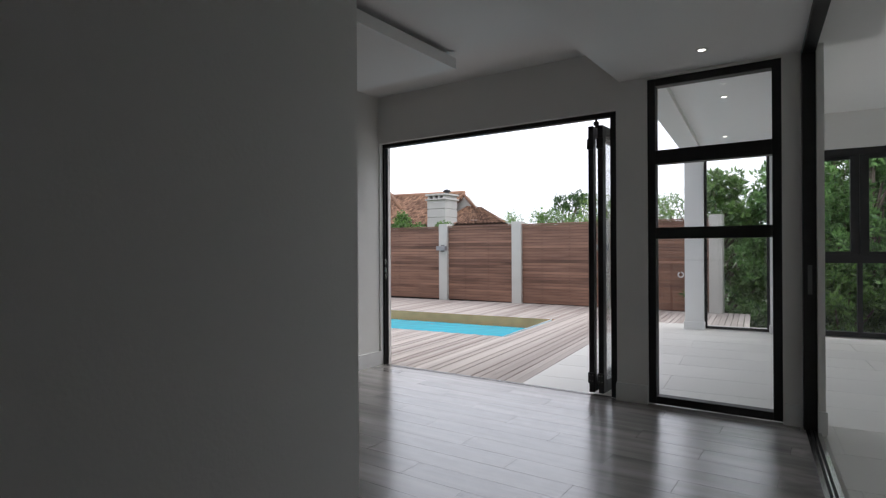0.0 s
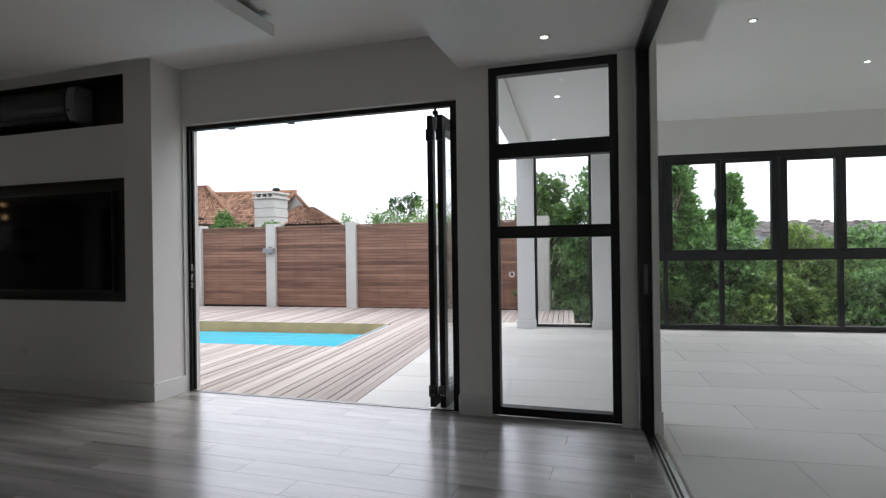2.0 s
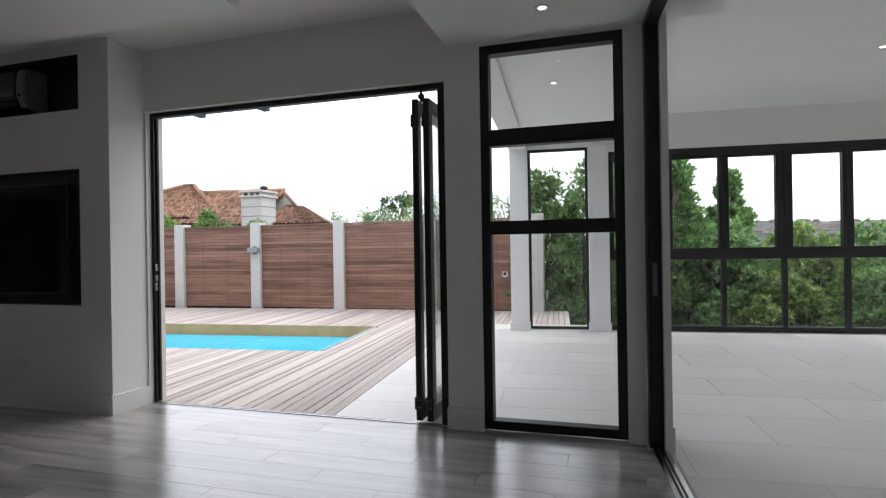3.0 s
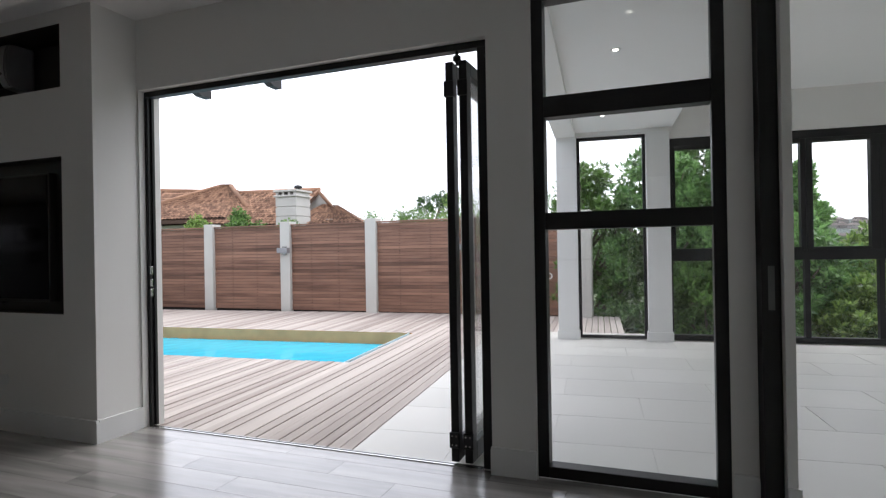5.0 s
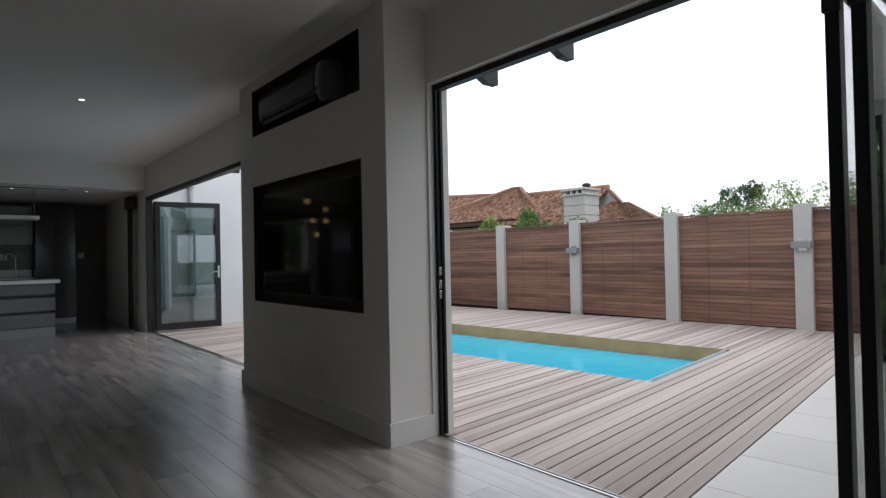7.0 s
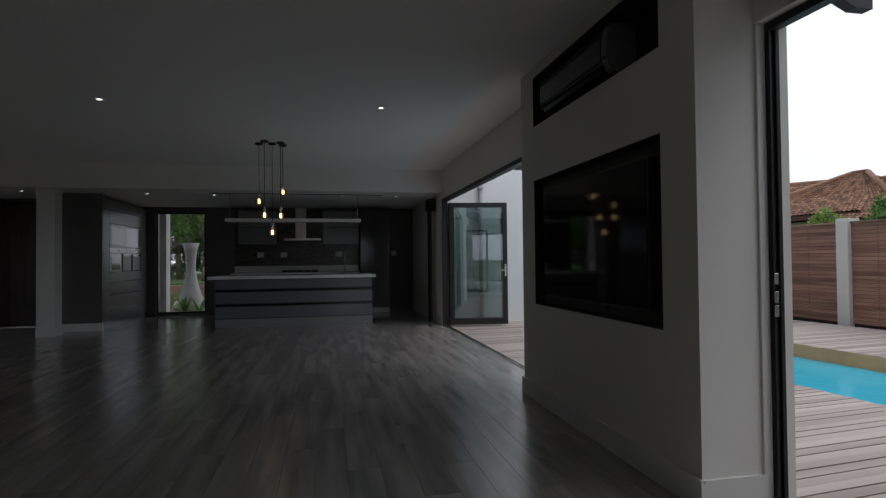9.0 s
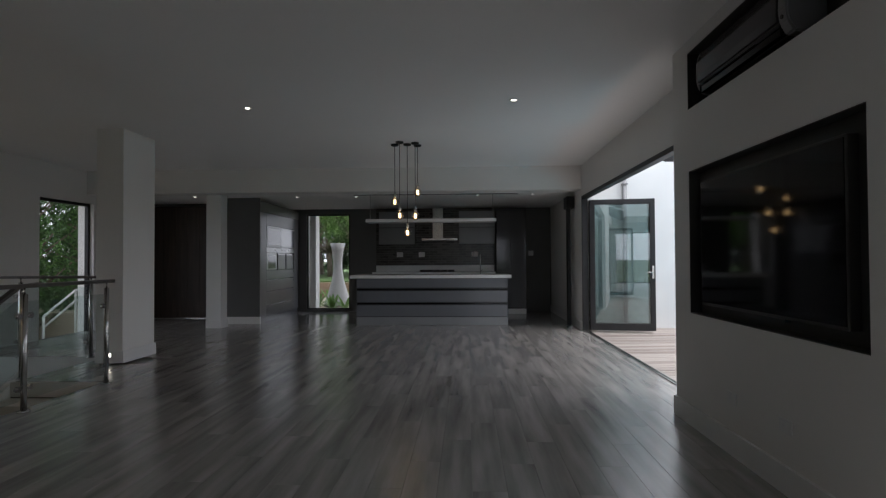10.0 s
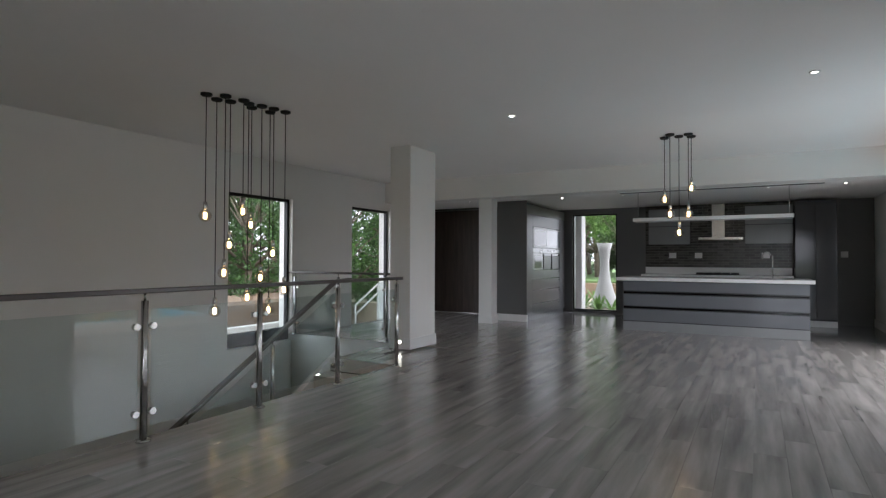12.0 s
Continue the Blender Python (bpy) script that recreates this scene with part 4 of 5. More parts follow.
grid = [[bm.verts.new((PX0 + (PX1 - PX0) * i / nx, PY0 + (PY1 - PY0) * j / ny, WZ + 0.006 * noise.noise(Vector((i * 0.35, j * 0.35, 0))))) for j in range(ny + 1)] for i in range(nx + 1)]
for i in range(nx):
    for j in range(ny):
        bm.faces.new((grid[i][j], grid[i + 1][j], grid[i + 1][j + 1], grid[i][j + 1])).smooth = True
part("edge_trim", boxes((PX1 - 0.068, PX1 - 0.06, PY0, PY1, -0.05, -0.016), bevel=0.002), M_TRIM, pool, "white edge strip")
part("water", bm, M_WATER, pool, "clear turquoise water")

# eaves outside the folding doors
for x in (-7.5, -6.1, -2.36, -1.68):
    rf = thing("rafter", "dark timber rafter end under the eaves", "rafter", "rafter ends")
    bm = bmesh.new()
    v = [bm.verts.new(c) for c in ((x, 5.98, 2.86), (x, 5.98, 2.62), (x, 6.30, 2.475), (x, 6.40, 2.475), (x, 6.40, 2.70),
                                   (x + 0.06, 5.98, 2.86), (x + 0.06, 5.98, 2.62), (x + 0.06, 6.30, 2.475), (x + 0.06, 6.40, 2.475), (x + 0.06, 6.40, 2.70))]
    bm.faces.new(v[:5])
    bm.faces.new(v[5:][::-1])
    for i in range(5):
        j = (i + 1) % 5
        bm.faces.new((v[i], v[i + 5], v[j + 5], v[j]))
    part("beam_end", bm, M_BLACK, rf)
structure("wall_wing", boxes((-11.0, -10.7, 5.98, 12.5, -0.2, 3.6)), M_OUTWALL, "white plastered outside wall of the wing", "wall")
dp = thing("downpipe", "dark grey rainwater pipe on the white wing wall", "downpipe")
bm = bmesh.new()
tube(bm, (-10.65, 6.66, 0.0), (-10.65, 6.66, 2.95), 0.04, seg=14)
part("pipe", bm, M_ACBODY, dp)
for z in (0.5, 1.6, 2.6):
    part("bracket", boxes((-10.7, -10.60, 6.61, 6.71, z, z + 0.03), bevel=0.003), M_ACBODY, dp)
gate = thing("security_gate", "folded dark steel trellis gate beside the kitchen", "security gate")
for k in range(6):
    part("upright", boxes((-11.12 + 0.05 * k, -11.095 + 0.05 * k, 5.70 - 0.03 * (k % 2), 5.725 - 0.03 * (k % 2), 0.02, 2.28), bevel=0.003), M_BLACK, gate)
for k in range(10):
    part("lattice", boxes((-11.12, -10.85, 5.695, 5.703, 0.12 + 0.22 * k, 0.14 + 0.22 * k)), M_BLACK, gate)
part("top_box", boxes((-11.15, -10.80, 5.64, 5.78, 2.20, 2.42), bevel=0.006), M_BLACK, gate)
part("floor_track", boxes((-11.15, -10.80, 5.68, 5.73, 0.0, 0.02)), M_STEEL, gate)
structure("roof", boxes((-14.6, 2.6, -3.9, 6.1, 3.2, 3.4)), M_POST, "flat grey roof slab above the house", "roof")

# ---- ground and distance ----
gm = bmesh.new()
R = 1500
gv = [gm.verts.new(c) for c in ((-R, -R, -1.7), (R, -R, -1.7), (R, R, -1.7), (-R, R, -1.7))]
gm.faces.new(gv)
structure("ground", gm, M_GROUND, "rough grassy ground reaching the horizon", "ground")
structure("pavement", boxes((-20.2, -14.2, -14, 8, -1.7, -0.06), (-14.2, 4.0, -14, -3.45, -1.7, -0.75)), M_GRAVEL, "pale gravel garden terrace in front of the house", "garden")
structure("lawn", boxes((-60, -20.4, -20, 10, -1.6, 0.52)), M_LAWN, "green lawn raised behind the gravel bed", "lawn")
structure("edging", boxes((-20.4, -20.2, -20, 10, -1.6, 0.46), bevel=0.02), M_EARTH, "low earth-coloured edging of the lawn", "edging")
bm = bmesh.new()
NX = 60
hv = []
for i in range(NX + 1):
    x = -150 + 900 * i / NX
    col = []
    for j in range(8):
        y = 330 + 60 * j
        z = -2 + (4.4 * j + 9.0 * (0.5 + 0.5 * noise.noise(Vector((x * 0.006, j * 0.3, 3)))) * j / 3) * 0.76 * (0.55 + 0.45 * math.tanh((x + 20) / 120))
        col.append(bm.verts.new((x, y, z)))
    hv.append(col)
for i in range(NX):
    for j in range(7):
        bm.faces.new((hv[i][j], hv[i + 1][j], hv[i + 1][j + 1], hv[i][j + 1])).smooth = True
structure("backdrop", bm, M_HILL, "hazy distant hillside with suburbs", "hill")
rng = random.Random(5)
bm, rm = bmesh.new(), bmesh.new()
for k in range(520):
    i, j = rng.randrange(NX), rng.randrange(1, 7)
    p = Vector((-150 + 900 * (i + rng.random()) / NX, 330 + 60 * (j + rng.random()), 0))
    x, y = p.x, p.y
    jj = (y - 330) / 60
    z = -2 + (4.4 * jj + 9.0 * (0.5 + 0.5 * noise.noise(Vector((x * 0.006, jj * 0.3, 3)))) * jj / 3) * 0.76 * (0.55 + 0.45 * math.tanh((x + 20) / 120))
    w, d, h = rng.uniform(4, 10), rng.uniform(4, 8), rng.uniform(1.8, 3.6)
    box(bm, x - w / 2, x + w / 2, y - d / 2, y + d / 2, z - 3, z + h)
    e = [rm.verts.new(c) for c in ((x - w * 0.55, y - d * 0.6, z + h), (x + w * 0.55, y - d * 0.6, z + h), (x + w * 0.55, y + d * 0.6, z + h), (x - w * 0.55, y + d * 0.6, z + h), (x - w * 0.3, y, z + h + 1.7), (x + w * 0.3, y, z + h + 1.7))]
    for q in ((0, 1, 5, 4), (2, 3, 4, 5), (1, 2, 5), (3, 0, 4)):
        rm.faces.new([e[i] for i in q])
far = tagged(part("far_houses", bm, M_HAZEHOUSE), "many small far houses on the hillside", "houses", kind="stuff")
part("far_roofs", rm, M_FARROOF, far, "brown tiled roofs")


# ---- trees ----
def leaves_mesh(name, centres, radii, per, size, mat, seed):
    """Many small leaf quads spread through ellipsoid clumps."""
    r = np.random.default_rng(seed)
    C = np.repeat(np.array(centres, float), per, axis=0)
    Rr = np.repeat(np.array(radii, float), per, axis=0)
    n = len(C)
    d = r.normal(size=(n, 3))
    d /= np.linalg.norm(d, axis=1)[:, None]
    rad = r.uniform(0.35, 1.0, n) ** 0.5
    P = C + d * (Rr * rad)[:, None] * np.array((1, 1, 0.85))
    a = r.normal(size=(n, 3)) + d * 0.8 + np.array((0, 0, -0.2))
    a /= np.linalg.norm(a, axis=1)[:, None]
    b = np.cross(a, r.normal(size=(n, 3)))
    b /= np.linalg.norm(b, axis=1)[:, None]
    s = size * r.uniform(0.6, 1.3, n)[:, None]
    V = np.stack((P - a * s, P + b * s * 0.42, P + a * s, P - b * s * 0.42), 1).reshape(-1, 3)
    F = np.arange(4 * n).reshape(-1, 4)
    me = bpy.data.meshes.new(name)
    me.from_pydata(V.tolist(), [], F.tolist())
    me.materials.append(mat)
    return me


def rosettes_mesh(name, centres, radii, per, size, mat, seed, leaves=9):
    """Pointed leaves in whorls at the twig tips of each clump."""
    r = np.random.default_rng(seed)
    C = np.repeat(np.array(centres, float), per, axis=0)
    Rr = np.repeat(np.array(radii, float), per, axis=0)
    n = len(C)
    d = r.normal(size=(n, 3)) + np.array((0, 0, 0.35))
    d /= np.linalg.norm(d, axis=1)[:, None]
    T = C + d * (Rr * r.uniform(0.25, 1.05, n) ** 0.6)[:, None]
    d += np.array((0, 0, 0.5))
    T, d = np.repeat(T, leaves, axis=0), np.repeat(d, leaves, axis=0)
    m = n * leaves
    a = d * 0.55 + r.normal(size=(m, 3)) * 0.75
    a /= np.linalg.norm(a, axis=1)[:, None]
    b = np.cross(a, d + r.normal(size=(m, 3)) * 0.25)
    b /= np.linalg.norm(b, axis=1)[:, None] + 1e-6
    s = size * r.uniform(0.65, 1.25, m)[:, None]
    V = np.stack((T + a * s * 0.1, T + a * s * 0.55 + b * s * 0.2, T + a * s * 1.15, T + a * s * 0.55 - b * s * 0.2), 1).reshape(-1, 3)
    me = bpy.data.meshes.new(name)
    me.from_pydata(V.tolist(), [], np.arange(4 * m).reshape(-1, 4).tolist())
    me.materials.append(mat)
    return me


def tree(label, x, y, z, h, w, mat, seed, clumps=26, per=220, leaf=0.07, trunk=0.12, low=0.15, category="tree", name="tree", fine=(0.20, 0.36), rosettes=False, flat=False):
    r = random.Random(seed)
    t = thing(name, label, category, m=pose(x, y, z))
    cs, rs = [], []
    bm = bmesh.new()
    top = h * 0.8
    p = Vector((0, 0, 0))
    pts = [p]
    for k in range(5):
        p = p + Vector((r.uniform(-0.05, 0.05) * h * 0.4, r.uniform(-0.05, 0.05) * h * 0.4, top / 5))
        pts.append(p)
    for k in range(5):
        tube(bm, pts[k], pts[k + 1], trunk * (1 - k * 0.17), trunk * (1 - (k + 1) * 0.17), seg=8)
    for k in range(clumps):
        f = low + (1 - low) * (k + r.random()) / clumps
        ang = r.uniform(0, 2 * math.pi)
        env = 1.0 if flat else math.sin(math.pi * min(1, 0.18 + 0.80 * f)) ** 0.7
        rad = w * env * r.uniform(0.3, 1.0) ** 0.6
        c = Vector((rad * math.cos(ang), rad * math.sin(ang), h * f))
        cs.append(c)
        rs.append(w * r.uniform(*fine))
        base = pts[min(5, int(f * 5))]
        if k % 2 == 0:
            tube(bm, base, c, trunk * 0.32, trunk * 0.1, seg=6)
    part("trunk", bm, M_BARK, t, "grey brown trunk and limbs")
    crown = new("crown", (rosettes_mesh if rosettes else leaves_mesh)("crown", cs, rs, per, leaf, mat, seed))
    crown.parent = t
    return t


def site_xy(x, y):
    w = SITE @ Vector((x, y, 0))
    return w.x, w.y


k = 0
for lx, ly, h, w, mt in ((-0.9, 8.6, 4.4, 1.2, M_LEAF_A), (0.35, 8.2, 4.7, 1.25, M_LEAF_E), (1.2, 9.2, 5.2, 1.2, M_LEAF_A), (1.6, 8.0, 5.1, 0.7, M_LEAF_E), (2.95, 9.0, 4.35, 0.55, M_LEAF_E),
                         (2.4, 7.6, 3.2, 1.2, M_LEAF_E), (3.9, 8.0, 3.1, 1.3, M_LEAF_C), (5.2, 8.2, 3.0, 1.4, M_LEAF_E), (6.6, 8.4, 3.1, 1.4, M_LEAF_C), (8.2, 8.8, 3.3, 1.6, M_LEAF_E),
                         (2.1, 8.7, 3.6, 0.7, M_LEAF_E), (0.9, 7.2, 2.6, 1.0, M_LEAF_A), (3.2, 6.9, 2.2, 1.0, M_LEAF_C), (4.8, 7.0, 2.3, 1.0, M_LEAF_E), (6.2, 7.0, 2.2, 1.1, M_LEAF_A)):
    k += 1
    wx, wy = site_xy(lx, ly)
    tree("dense green leafy tree outside the sunroom windows", wx, wy, -1.7, h, w, mt, 40 + k, clumps=120, per=26, leaf=0.105, low=0.06, fine=(0.13, 0.27), rosettes=True)
for x, y, h, w, mt, sd in ((-8.9, 14.5, 3.95, 1.0, M_LEAF_A, 71), (-10.6, 14.8, 3.8, 1.0, M_LEAF_C, 72), (-7.6, 14.6, 3.65, 0.7, M_LEAF_A, 78), (-10.2, 26, 4.5, 1.8, M_LEAF_A, 73), (-8.9, 26.5, 4.6, 1.6, M_LEAF_A, 79), (-7.6, 26, 4.5, 1.8, M_LEAF_A, 74), (-5.4, 25, 5.0, 1.9, M_LEAF_C, 75), (-2.6, 24, 4.8, 1.9, M_LEAF_A, 77)):
    tree("green leafy tree beyond the fence", x, y, -1.7, h, w, mt, sd, clumps=110, per=22, leaf=0.07, fine=(0.13, 0.24), rosettes=True, flat=y > 20, low=0.5 if y > 20 else 0.15)
tree("tall umbrella-shaped tree beyond the fence", -17.0, 48, -1.7, 7.7, 1.5, M_LEAF_D, 76, clumps=17, per=46, leaf=0.16, trunk=0.2, low=0.80, fine=(0.22, 0.36), rosettes=True, flat=True)
for x, y, h, w, mt, sd in ((-8.3, -8.0, 5.6, 1.7, M_LEAF_D, 81), (-10.0, -7.2, 5.4, 1.6, M_LEAF_D, 82), (-12.2, -7.6, 5.6, 1.8, M_LEAF_B, 83), (-14.4, -7.8, 5.6, 1.8, M_LEAF_D, 84), (-16.5, -7.0, 5.2, 1.8, M_LEAF_B, 85), (-12.6, -9.8, 6.5, 2.0, M_LEAF_D, 86)):
    tree("dark green garden tree outside the stair windows", x, y, -0.75, h, w, mt, sd, clumps=100, per=18, leaf=0.10, low=0.06, fine=(0.13, 0.27), rosettes=True)
for x, y, h, w, mt, sd in ((-25.5, -2.4, 6.6, 2.6, M_LEAF_B, 91), (-26.5, -5.6, 6.8, 2.8, M_LEAF_A, 92), (-25.0, 0.6, 6.4, 2.5, M_LEAF_B, 93), (-29.5, -3.8, 7.0, 2.8, M_LEAF_B, 94),
                           (-30.0, -7.4, 7.0, 2.8, M_LEAF_A, 101), (-29.0, -0.6, 6.8, 2.7, M_LEAF_B, 102)):
    tree("spreading green garden tree shading the lawn", x, y, 0.52, h, w, mt, sd, clumps=130, per=26, leaf=0.13, trunk=0.13, low=0.22, fine=(0.13, 0.24), rosettes=True)
for k in range(7):
    tree("dense dark green hedge shrub at the end of the lawn", -33.5 - 0.5 * (k % 2), -9.5 + 1.7 * k, 0.52, 4.6, 1.5, M_LEAF_D, 130 + k, clumps=90, per=22, leaf=0.13, trunk=0.06, low=0.03, category="shrub", name="shrub", fine=(0.16, 0.28), rosettes=True)
for x, y, h, w, mt, sd in ((-21.4, -1.95, 3.1, 0.9, M_LEAF_A, 105), (-21.9, -0.75, 3.3, 1.0, M_LEAF_A, 106)):
    tree("slender standard tree with a clear stem on the lawn", x, y, 0.52, h, w, mt, sd, clumps=60, per=16, leaf=0.08, trunk=0.06, low=0.5, fine=(0.16, 0.30), rosettes=True)
for x, y, h, w, sd in ((-9.0, -11.5, 6.5, 2.3, 111), (-12.0, -12.5, 6.8, 2.5, 112), (-15.5, -12.0, 6.6, 2.4, 113), (-18.5, -10.5, 6.4, 2.4, 114), (-21.0, -9.0, 6.2, 2.4, 115)):
    tree("tall dark green tree at the back of the garden", x, y, -0.75, h, w, M_LEAF_D, sd, clumps=110, per=200, leaf=0.08, low=0.06, fine=(0.16, 0.30))
vase = thing("garden_vase", "tall white waisted garden vase on gravel", "vase", m=pose(-16.2, 0.10, -0.06))
bm = bmesh.new()
lathe(bm, [(0.40, 0), (0.38, 0.10), (0.27, 0.40), (0.17, 0.75), (0.125, 1.05), (0.125, 1.3), (0.16, 1.6), (0.215, 1.8), (0.20, 1.8), (0.14, 1.55)], seg=28)
part("body", bm, M_VASE, vase)


def agave(x, y, z, s, seed):
    r = random.Random(seed)
    a = thing("agave_plant", "spiky grey-green agave in the gravel bed", "plant", "agave plants", pose(x, y, z))
    for k in range(13):
        bm = bmesh.new()
        ang, el, L = k * 2.4, r.uniform(0.35, 1.2), s * r.uniform(0.8, 1.15)
        prev = None
        for j in range(5):
            f = j / 4
            rr, zz = L * f * math.cos(el), L * (f * math.sin(el) - 0.25 * f * f * math.cos(el))
            wd = 0.055 * s / 0.5 * (1 - f) ** 0.7 * (0.7 + f) + 0.002
            c, n = Vector((rr * math.cos(ang), rr * math.sin(ang), zz)), Vector((-math.sin(ang), math.cos(ang), 0)) * wd
            cur = (bm.verts.new(c - n), bm.verts.new(c - Vector((0, 0, wd * 0.4))), bm.verts.new(c + n))
            if prev:
                bm.faces.new((prev[0], prev[1], cur[1], cur[0]))
                bm.faces.new((prev[1], prev[2], cur[2], cur[1]))
            prev = cur
        part("leaf", bm, M_LEAF_A, a)


for i, (x, y) in enumerate(((-15.3, 0.15), (-15.1, 0.55), (-16.8, -0.75), (-17.2, 0.6), (-15.6, -0.35), (-18.2, -0.6), (-18.6, 0.1))):
    agave(x, y, -0.06, 0.5 + 0.06 * (i % 3), i)
structure("roof_porch", boxes((-15.2, -14.2, -7.5, 6.0, 3.0, 3.22), bevel=0.01), M_OUTWALL, "flat white porch roof outside the kitchen window", "porch roof")
structure("column_porch", boxes((-14.95, -14.6, -0.55, -0.10, -0.06, 2.998)), M_OUTWALL, "white outside pillar by the kitchen window", "column")

# ---- neighbour's house ----
house = thing("neighbour_house", "neighbouring house with terracotta tiled hip roof", "house")


def tiled_slope(a, b, c, d, nu, nv):
    """Barrel-tiled slope: a-b along the eaves, d-c along the top."""
    a, b, c, d = (Vector(p) for p in (a, b, c, d))
    nrm = (b - a).cross(d - a).normalized()
    if nrm.z < 0:
        nrm = -nrm
    bm = bmesh.new()
    for j in range(nv):
        v0, v1 = j / nv, (j + 1.12) / nv
        for i in range(nu):
            cols = []
            for q, lift in ((0.0, 0.0), (0.3, 0.05), (0.6, 0.05), (1.0, 0.0)):
                u = (i + q) / nu
                lo = (a.lerp(b, u)).lerp(d.lerp(c, u), v0) + nrm * (lift + 0.035)
                hi = (a.lerp(b, u)).lerp(d.lerp(c, u), min(1, v1)) + nrm * lift
                cols.append((bm.verts.new(lo), bm.verts.new(hi)))
            for p, q in zip(cols, cols[1:]):
                bm.faces.new((p[0], q[0], q[1], p[1]))
    return bm


def underlay(a, b, c, d):
    """Closed slab just below a tiled slope; its dark colour stands for shade in the tile gaps."""
    bm = bmesh.new()
    top = [bm.verts.new(Vector(p) - Vector((0, 0, 0.015))) for p in (a, b, c, d)]
    low = [bm.verts.new(Vector(p) - Vector((0, 0, 0.16))) for p in (a, b, c, d)]
    bm.faces.new(top)
    bm.faces.new(low[::-1])
    for i in range(4):
        bm.faces.new((top[i], low[i], low[(i + 1) % 4], top[(i + 1) % 4]))
    return bm


part("wall", boxes((-30, -10.6, 21.4, 27, -1.7, 2.5)), M_OUTWALL, house, "pale plastered wall")
for q, nu, nv in ((((-27, 20.6, 2.75), (-15.0, 20.6, 2.65), (-16.6, 23.2, 3.95), (-27, 23.2, 4.66)), 66, 16),
                  (((-20.4, 21.7, 3.35), (-14.8, 21.7, 3.05), (-16.9, 23.1, 4.26), (-17.5, 23.1, 4.28)), 34, 12),
                  (((-16.8, 20.3, 2.45), (-11.9, 20.3, 2.25), (-12.3, 23.2, 3.84), (-17.0, 23.2, 3.92)), 32, 16),
                  (((-12.0, 20.3, 2.25), (-9.1, 21.4, 2.3), (-11.3, 23.0, 3.12), (-12.0, 23.0, 3.2)), 20, 14),
                  (((-15.6, 26.5, 2.6), (-27, 26.5, 2.7), (-27, 23.2, 4.72), (-18.0, 23.2, 4.15)), 20, 6)):
    tagged(part("roof", tiled_slope(*q, nu, nv), M_TERRA, house, "weathered terracotta barrel tiles"), kind="stuff")
    part("roof_gap_shade", underlay(*q), M_UNDERLAY, house)
bm = bmesh.new()
for a, b in (((-27, 23.2, 4.71), (-16.6, 23.2, 4.0)), ((-16.5, 23.2, 3.96), (-12.3, 23.2, 3.88)), ((-20.4, 21.7, 3.4), (-17.5, 23.1, 4.30)), ((-14.8, 21.7, 3.1), (-16.9, 23.1, 4.28)), ((-17.5, 23.1, 4.30), (-16.9, 23.1, 4.28))):
    tube(bm, a, b, 0.10, seg=8)
part("ridge", bm, M_TERRA, house)
bm = bmesh.new()
gv = [bm.verts.new(c) for c in ((-12.9, 22.95, 3.0), (-11.45, 22.95, 2.95), (-12.1, 22.95, 3.70), (-12.9, 23.3, 3.0), (-11.45, 23.3, 2.95), (-12.1, 23.3, 3.70))]
for q in ((0, 1, 2), (5, 4, 3), (0, 3, 4, 1), (1, 4, 5, 2), (2, 5, 3, 0)):
    bm.faces.new([gv[i] for i in q])
part("gable", bm, M_POST, house, "small plastered gable")
bm = bmesh.new()
for a, b in (((-12.1, 22.8, 3.76), (-11.3, 22.8, 2.90)), ((-12.1, 22.8, 3.76), (-13.0, 22.8, 3.0))):
    tube(bm, a, b, 0.07, seg=6)
part("bargeboard", bm, M_TERRA, house)
chim = part("chimney", boxes((-12.12, -11.22, 20.0, 20.9, 1.2, 2.55), (-12.12, -11.22, 20.0, 20.9, 2.58, 2.90), (-12.12, -11.22, 20.0, 20.9, 2.93, 3.30), (-12.09, -11.25, 20.03, 20.87, 1.2, 3.35), bevel=0.008), M_LIME, house, "off-white limewashed chimney with its shade in the colour")
part("chimney_cap", boxes((-12.18, -11.16, 19.94, 20.96, 3.46, 3.54), (-12.18, -11.16, 19.94, 20.96, 3.28, 3.34), bevel=0.01), M_LIME, chim)
for x in (-12.1, -11.83, -11.57, -11.33):
    part("cap_leg", boxes((x, x + 0.09, 20.0, 20.9, 3.34, 3.46)), M_LIME, chim)
bm = bmesh.new()
lathe(bm, [(0.09, 3.54), (0.09, 3.60), (0.17, 3.63), (0.13, 3.71), (0.03, 3.74)], (-11.4, 20.4, 0), 14)
part("cowl", bm, M_BLACK, chim)

# ---- pieces: backsplash bricks, deck boards, tiles, floor planks ----
V, F = [], []
for row in range(24):
    z = 1.125 + row * 0.058
    y = 1.58 - 0.1 * (row % 2)
    while y < 4.44:
        y0, y1 = max(1.58, y), min(4.44, y + 0.20)
        if y1 - y0 > 0.02:
            o = len(V)
            pr = -13.872 + 0.006 * math.sin(row * 12.9 + y * 41.3)
            V += [(xx, yy, zz) for xx in (-13.886, pr) for yy in (y0, y1 - 0.006) for zz in (z, z + 0.052)]
            F += [tuple(o + i for i in q) for q in ((0, 1, 3, 2), (4, 6, 7, 5), (0, 4, 5, 1), (2, 3, 7, 6), (0, 2, 6, 4), (1, 5, 7, 3))]
        y += 0.20
me = bpy.data.meshes.new("stone_bricks")
me.from_pydata(V, [], F)
me.materials.append(M_BRICK)
ob = tagged(new("stone_bricks", me), "small dark glazed bricks", kind="stuff")
ob.parent = splash

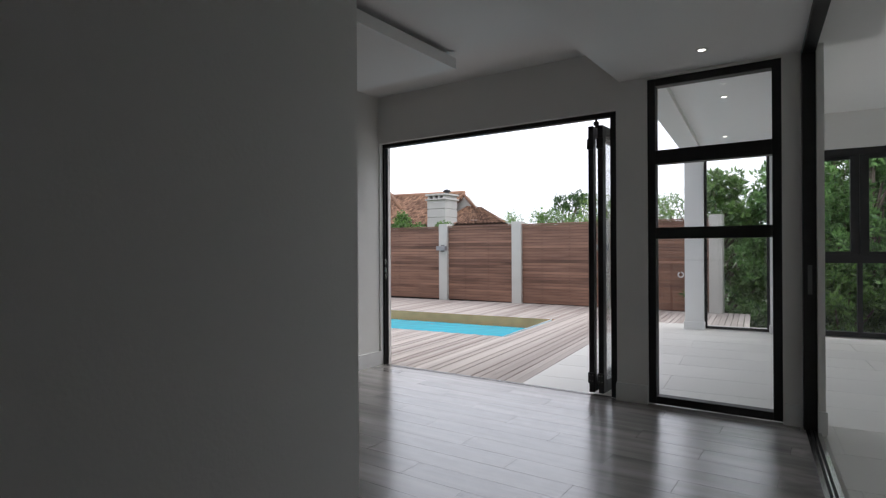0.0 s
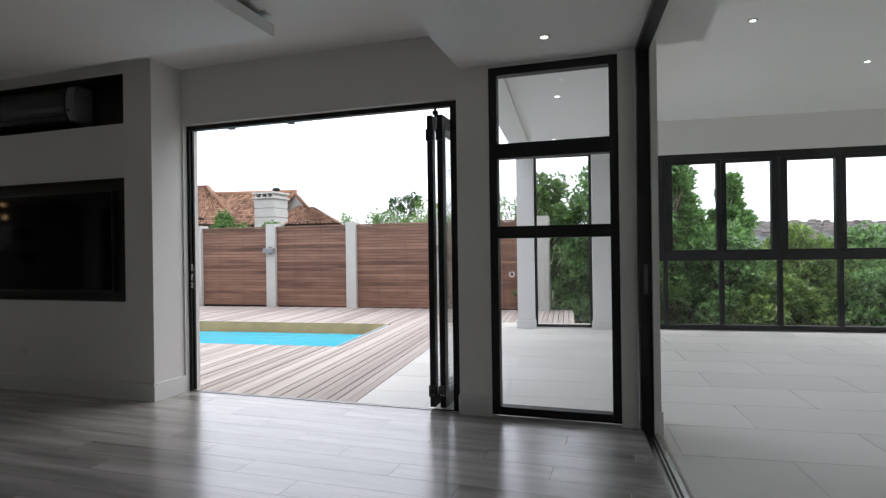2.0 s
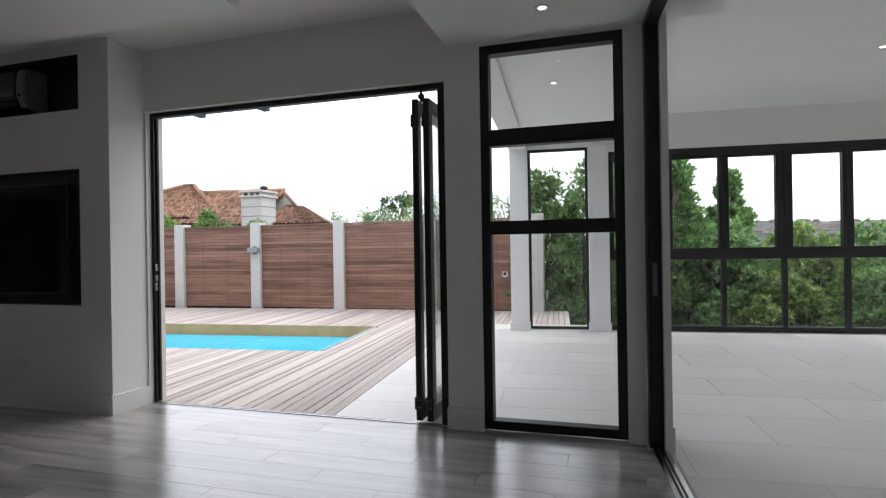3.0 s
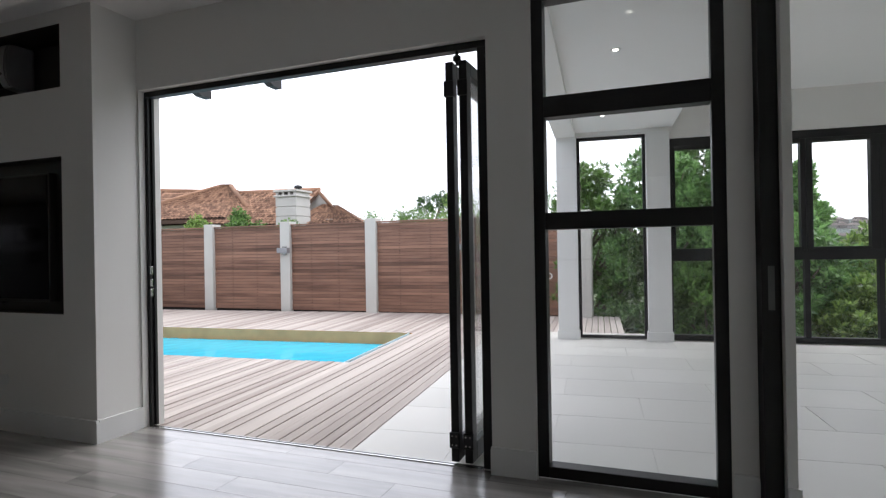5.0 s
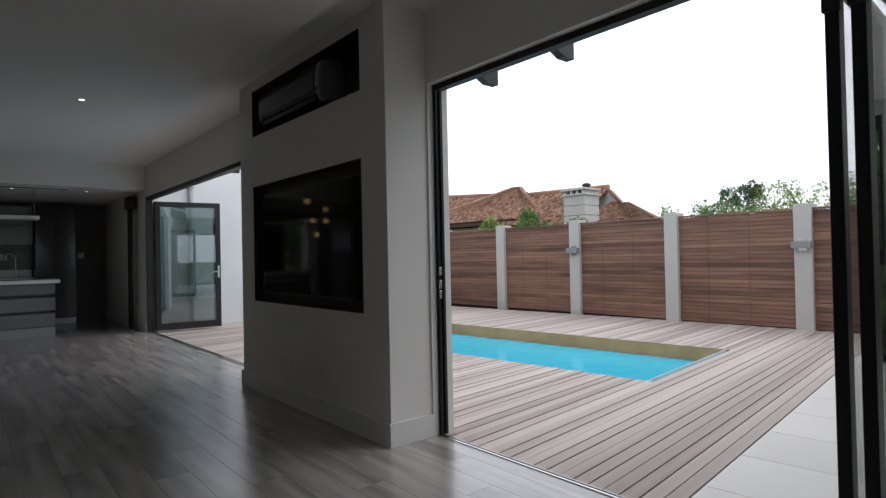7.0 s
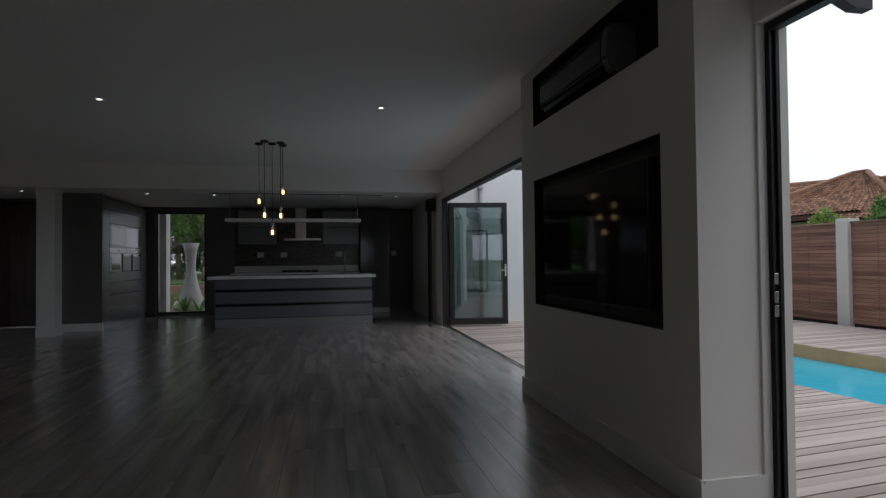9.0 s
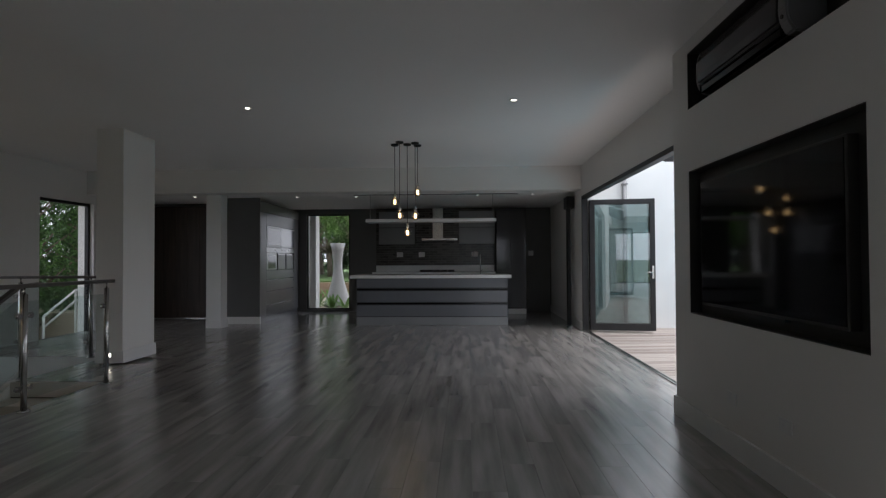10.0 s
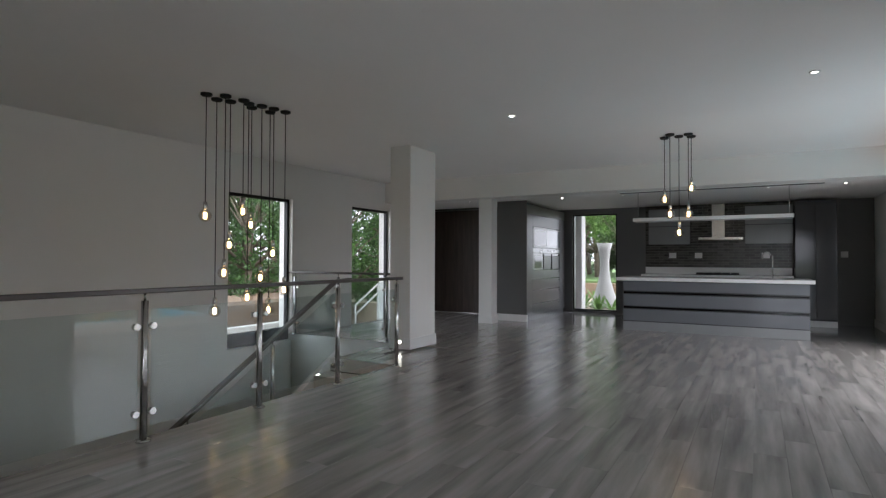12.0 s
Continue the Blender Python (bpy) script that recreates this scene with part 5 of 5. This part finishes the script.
deck = thing("deck", "weathered timber boards with dark gaps round the pool", "deck", m=SITE, kind="structure")
part("subframe", boxes((-13.5, -2.23, 0.2, PY0 - 0.21, -0.5, -0.09), (-13.5, -2.23, PY1 + 0.21, 7.9, -0.5, -0.09), (PX1 + 0.21, -2.23, PY0 - 0.21, PY1 + 0.21, -0.5, -0.09), (-2.2, -1.3, 5.25, 7.6, -0.5, -0.09)), M_UNDER, deck)
BW = 0.093
board_meshes = {}


def board(x, y0, y1):
    key = round(y1 - y0, 1)
    if key not in board_meshes:
        bm = bmesh.new()
        box(bm, 0.0, BW - 0.0095, 0, 1, -0.045, -0.02)
        board_meshes[key] = mesh_of("board", bm, M_DECK)
    b = new("board", board_meshes[key])
    b.parent = deck
    b.location = (x, y0, 0.0015 * ((int(x * 100) * 7) % 4))
    b.scale = (1, y1 - y0, 1)


def cut(lx):
    return (0.045 - 0.0958 * lx) / 0.9954


x = -2.225 - BW
cnt = 0
while x > -12.6:
    cnt += 1
    s = cut(x)
    far = 7.75
    joint = 5.9 + 0.35 * (cnt % 3)
    if x > PX1 - 0.05:
        board(x, s, joint)
        board(x, joint + 0.004, far)
    else:
        board(x, s, PY0 + 0.02)
        board(x, PY1 + 0.001, far)
    x -= BW
x = -2.225
while x < -0.4:
    board(x, 5.25, 7.6)
    x += BW

tiles = thing("pavement_tiles", "large pale porcelain floor tiles with thin joints", "floor tiles", m=SITE, kind="structure")
tm = plank_mesh(1.197, 0.597, "tile", M_TILE)
for j in range(-6, 9):
    y = j * 0.60 + 0.12
    off = -2.22 if j % 2 else -2.22 + 0.6
    if off > -2.22:
        tt = new("tile", tm)
        tt.parent, tt.location, tt.scale = tiles, (-2.22, y, -0.012), (0.5, 1, 1)
    for i in range(10):
        x = off + i * 1.2
        if y < 0.1 and x < 0.12:
            continue
        tt = new("tile", tm)
        tt.parent, tt.location = tiles, (x, y, -0.012)
        if y + 0.6 > 4.85 and x > 7.5:
            continue
for j in range(-6, 0):
    y = j * 0.60 + 0.12
    tt = new("tile", tm)
    tt.parent, tt.location, tt.scale = tiles, (0.115, y, -0.012), ((0.062 if j % 2 else 0.662) / 1.195, 1, 1)

planks = thing("floor_planks", "grey wood-look laminate planks", "floor", kind="structure")
pm = plank_mesh(PL, PW, "plank", M_PLANK)
far_v, far_f = [], []
near_n = 0
for j in range(-17, 31):
    y = j * PW
    pw = min(PW, 5.833 - y)
    off = (j * 0.417) % PL
    x = -14.2 - off
    while x < 1.9:
        x0, x1 = max(x, -13.9), min(x + PL, 1.47 + max(0.0, 0.0963 * (5.83 - y)))
        x += PL
        if y > -1.0:
            x0 = max(x0, -11.25)
        if x1 - x0 < 0.05 or y < -3.15:
            continue
        if y < 0.0:
            if x1 > -7.5 and x0 < 0.74:
                if x0 < -7.5:
                    x1 = -7.5
                elif x1 > 0.74:
                    x0 = 0.74
                elif y > -1.0 and x1 > -7.4 and x0 < -6.0:
                    x0, x1 = max(x0, -7.5), min(x1, -6.0)
                else:
                    continue
        if x0 > -8.2 and y > 1.0 and near_n < 300:
            p = new("plank", pm)
            p.parent, p.location = planks, (x0, y, 0)
            p.scale = ((x1 - x0) / PL, pw / PW, 1)
            near_n += 1
        else:
            o = len(far_v)
            far_v += [(xx, yy, zz) for xx in (x0, x1 - 0.0015) for yy in (y, y + pw - 0.0015) for zz in (-0.02, 0.0)]
            far_f += [tuple(o + i for i in q) for q in ((0, 1, 3, 2), (4, 6, 7, 5), (0, 4, 5, 1), (2, 3, 7, 6), (0, 2, 6, 4), (1, 5, 7, 3))]
me = bpy.data.meshes.new("far_planks")
me.from_pydata(far_v, [], far_f)
M_PLANK2 = material("grey_laminate_far", (0.235, 0.222, 0.21), 0.24, spec=1.0, coat=0.35, var=0.25, scale=2.0, bump=0.04, bscale=90, random_by='island', stretch=(0.42, 4.2, 1.0), tint=(0.43, 0.405, 0.385), spread=0.16, contrast=2.3)
me.materials.append(M_PLANK2)
ob = tagged(new("far_planks", me), kind="stuff")
ob.parent = planks

ktiles = thing("floor_kitchen", "pale glossy square kitchen floor tiles", "floor tiles", kind="structure")
M_KTILE = material("pale_gloss_tile", (0.27, 0.27, 0.268), 0.12, spec=0.6, var=0.08, scale=2.5, bump=0.01, bscale=60, random_by='object')
km = plank_mesh(0.659, 0.62, "tile", M_KTILE)
ky = -0.93
while ky < WY0 - 0.3:
    for i in range(4):
        kt = new("tile", km)
        kt.parent, kt.location = ktiles, (-13.893 + 0.6605 * i, ky, 0.0)
    ky += 0.6215
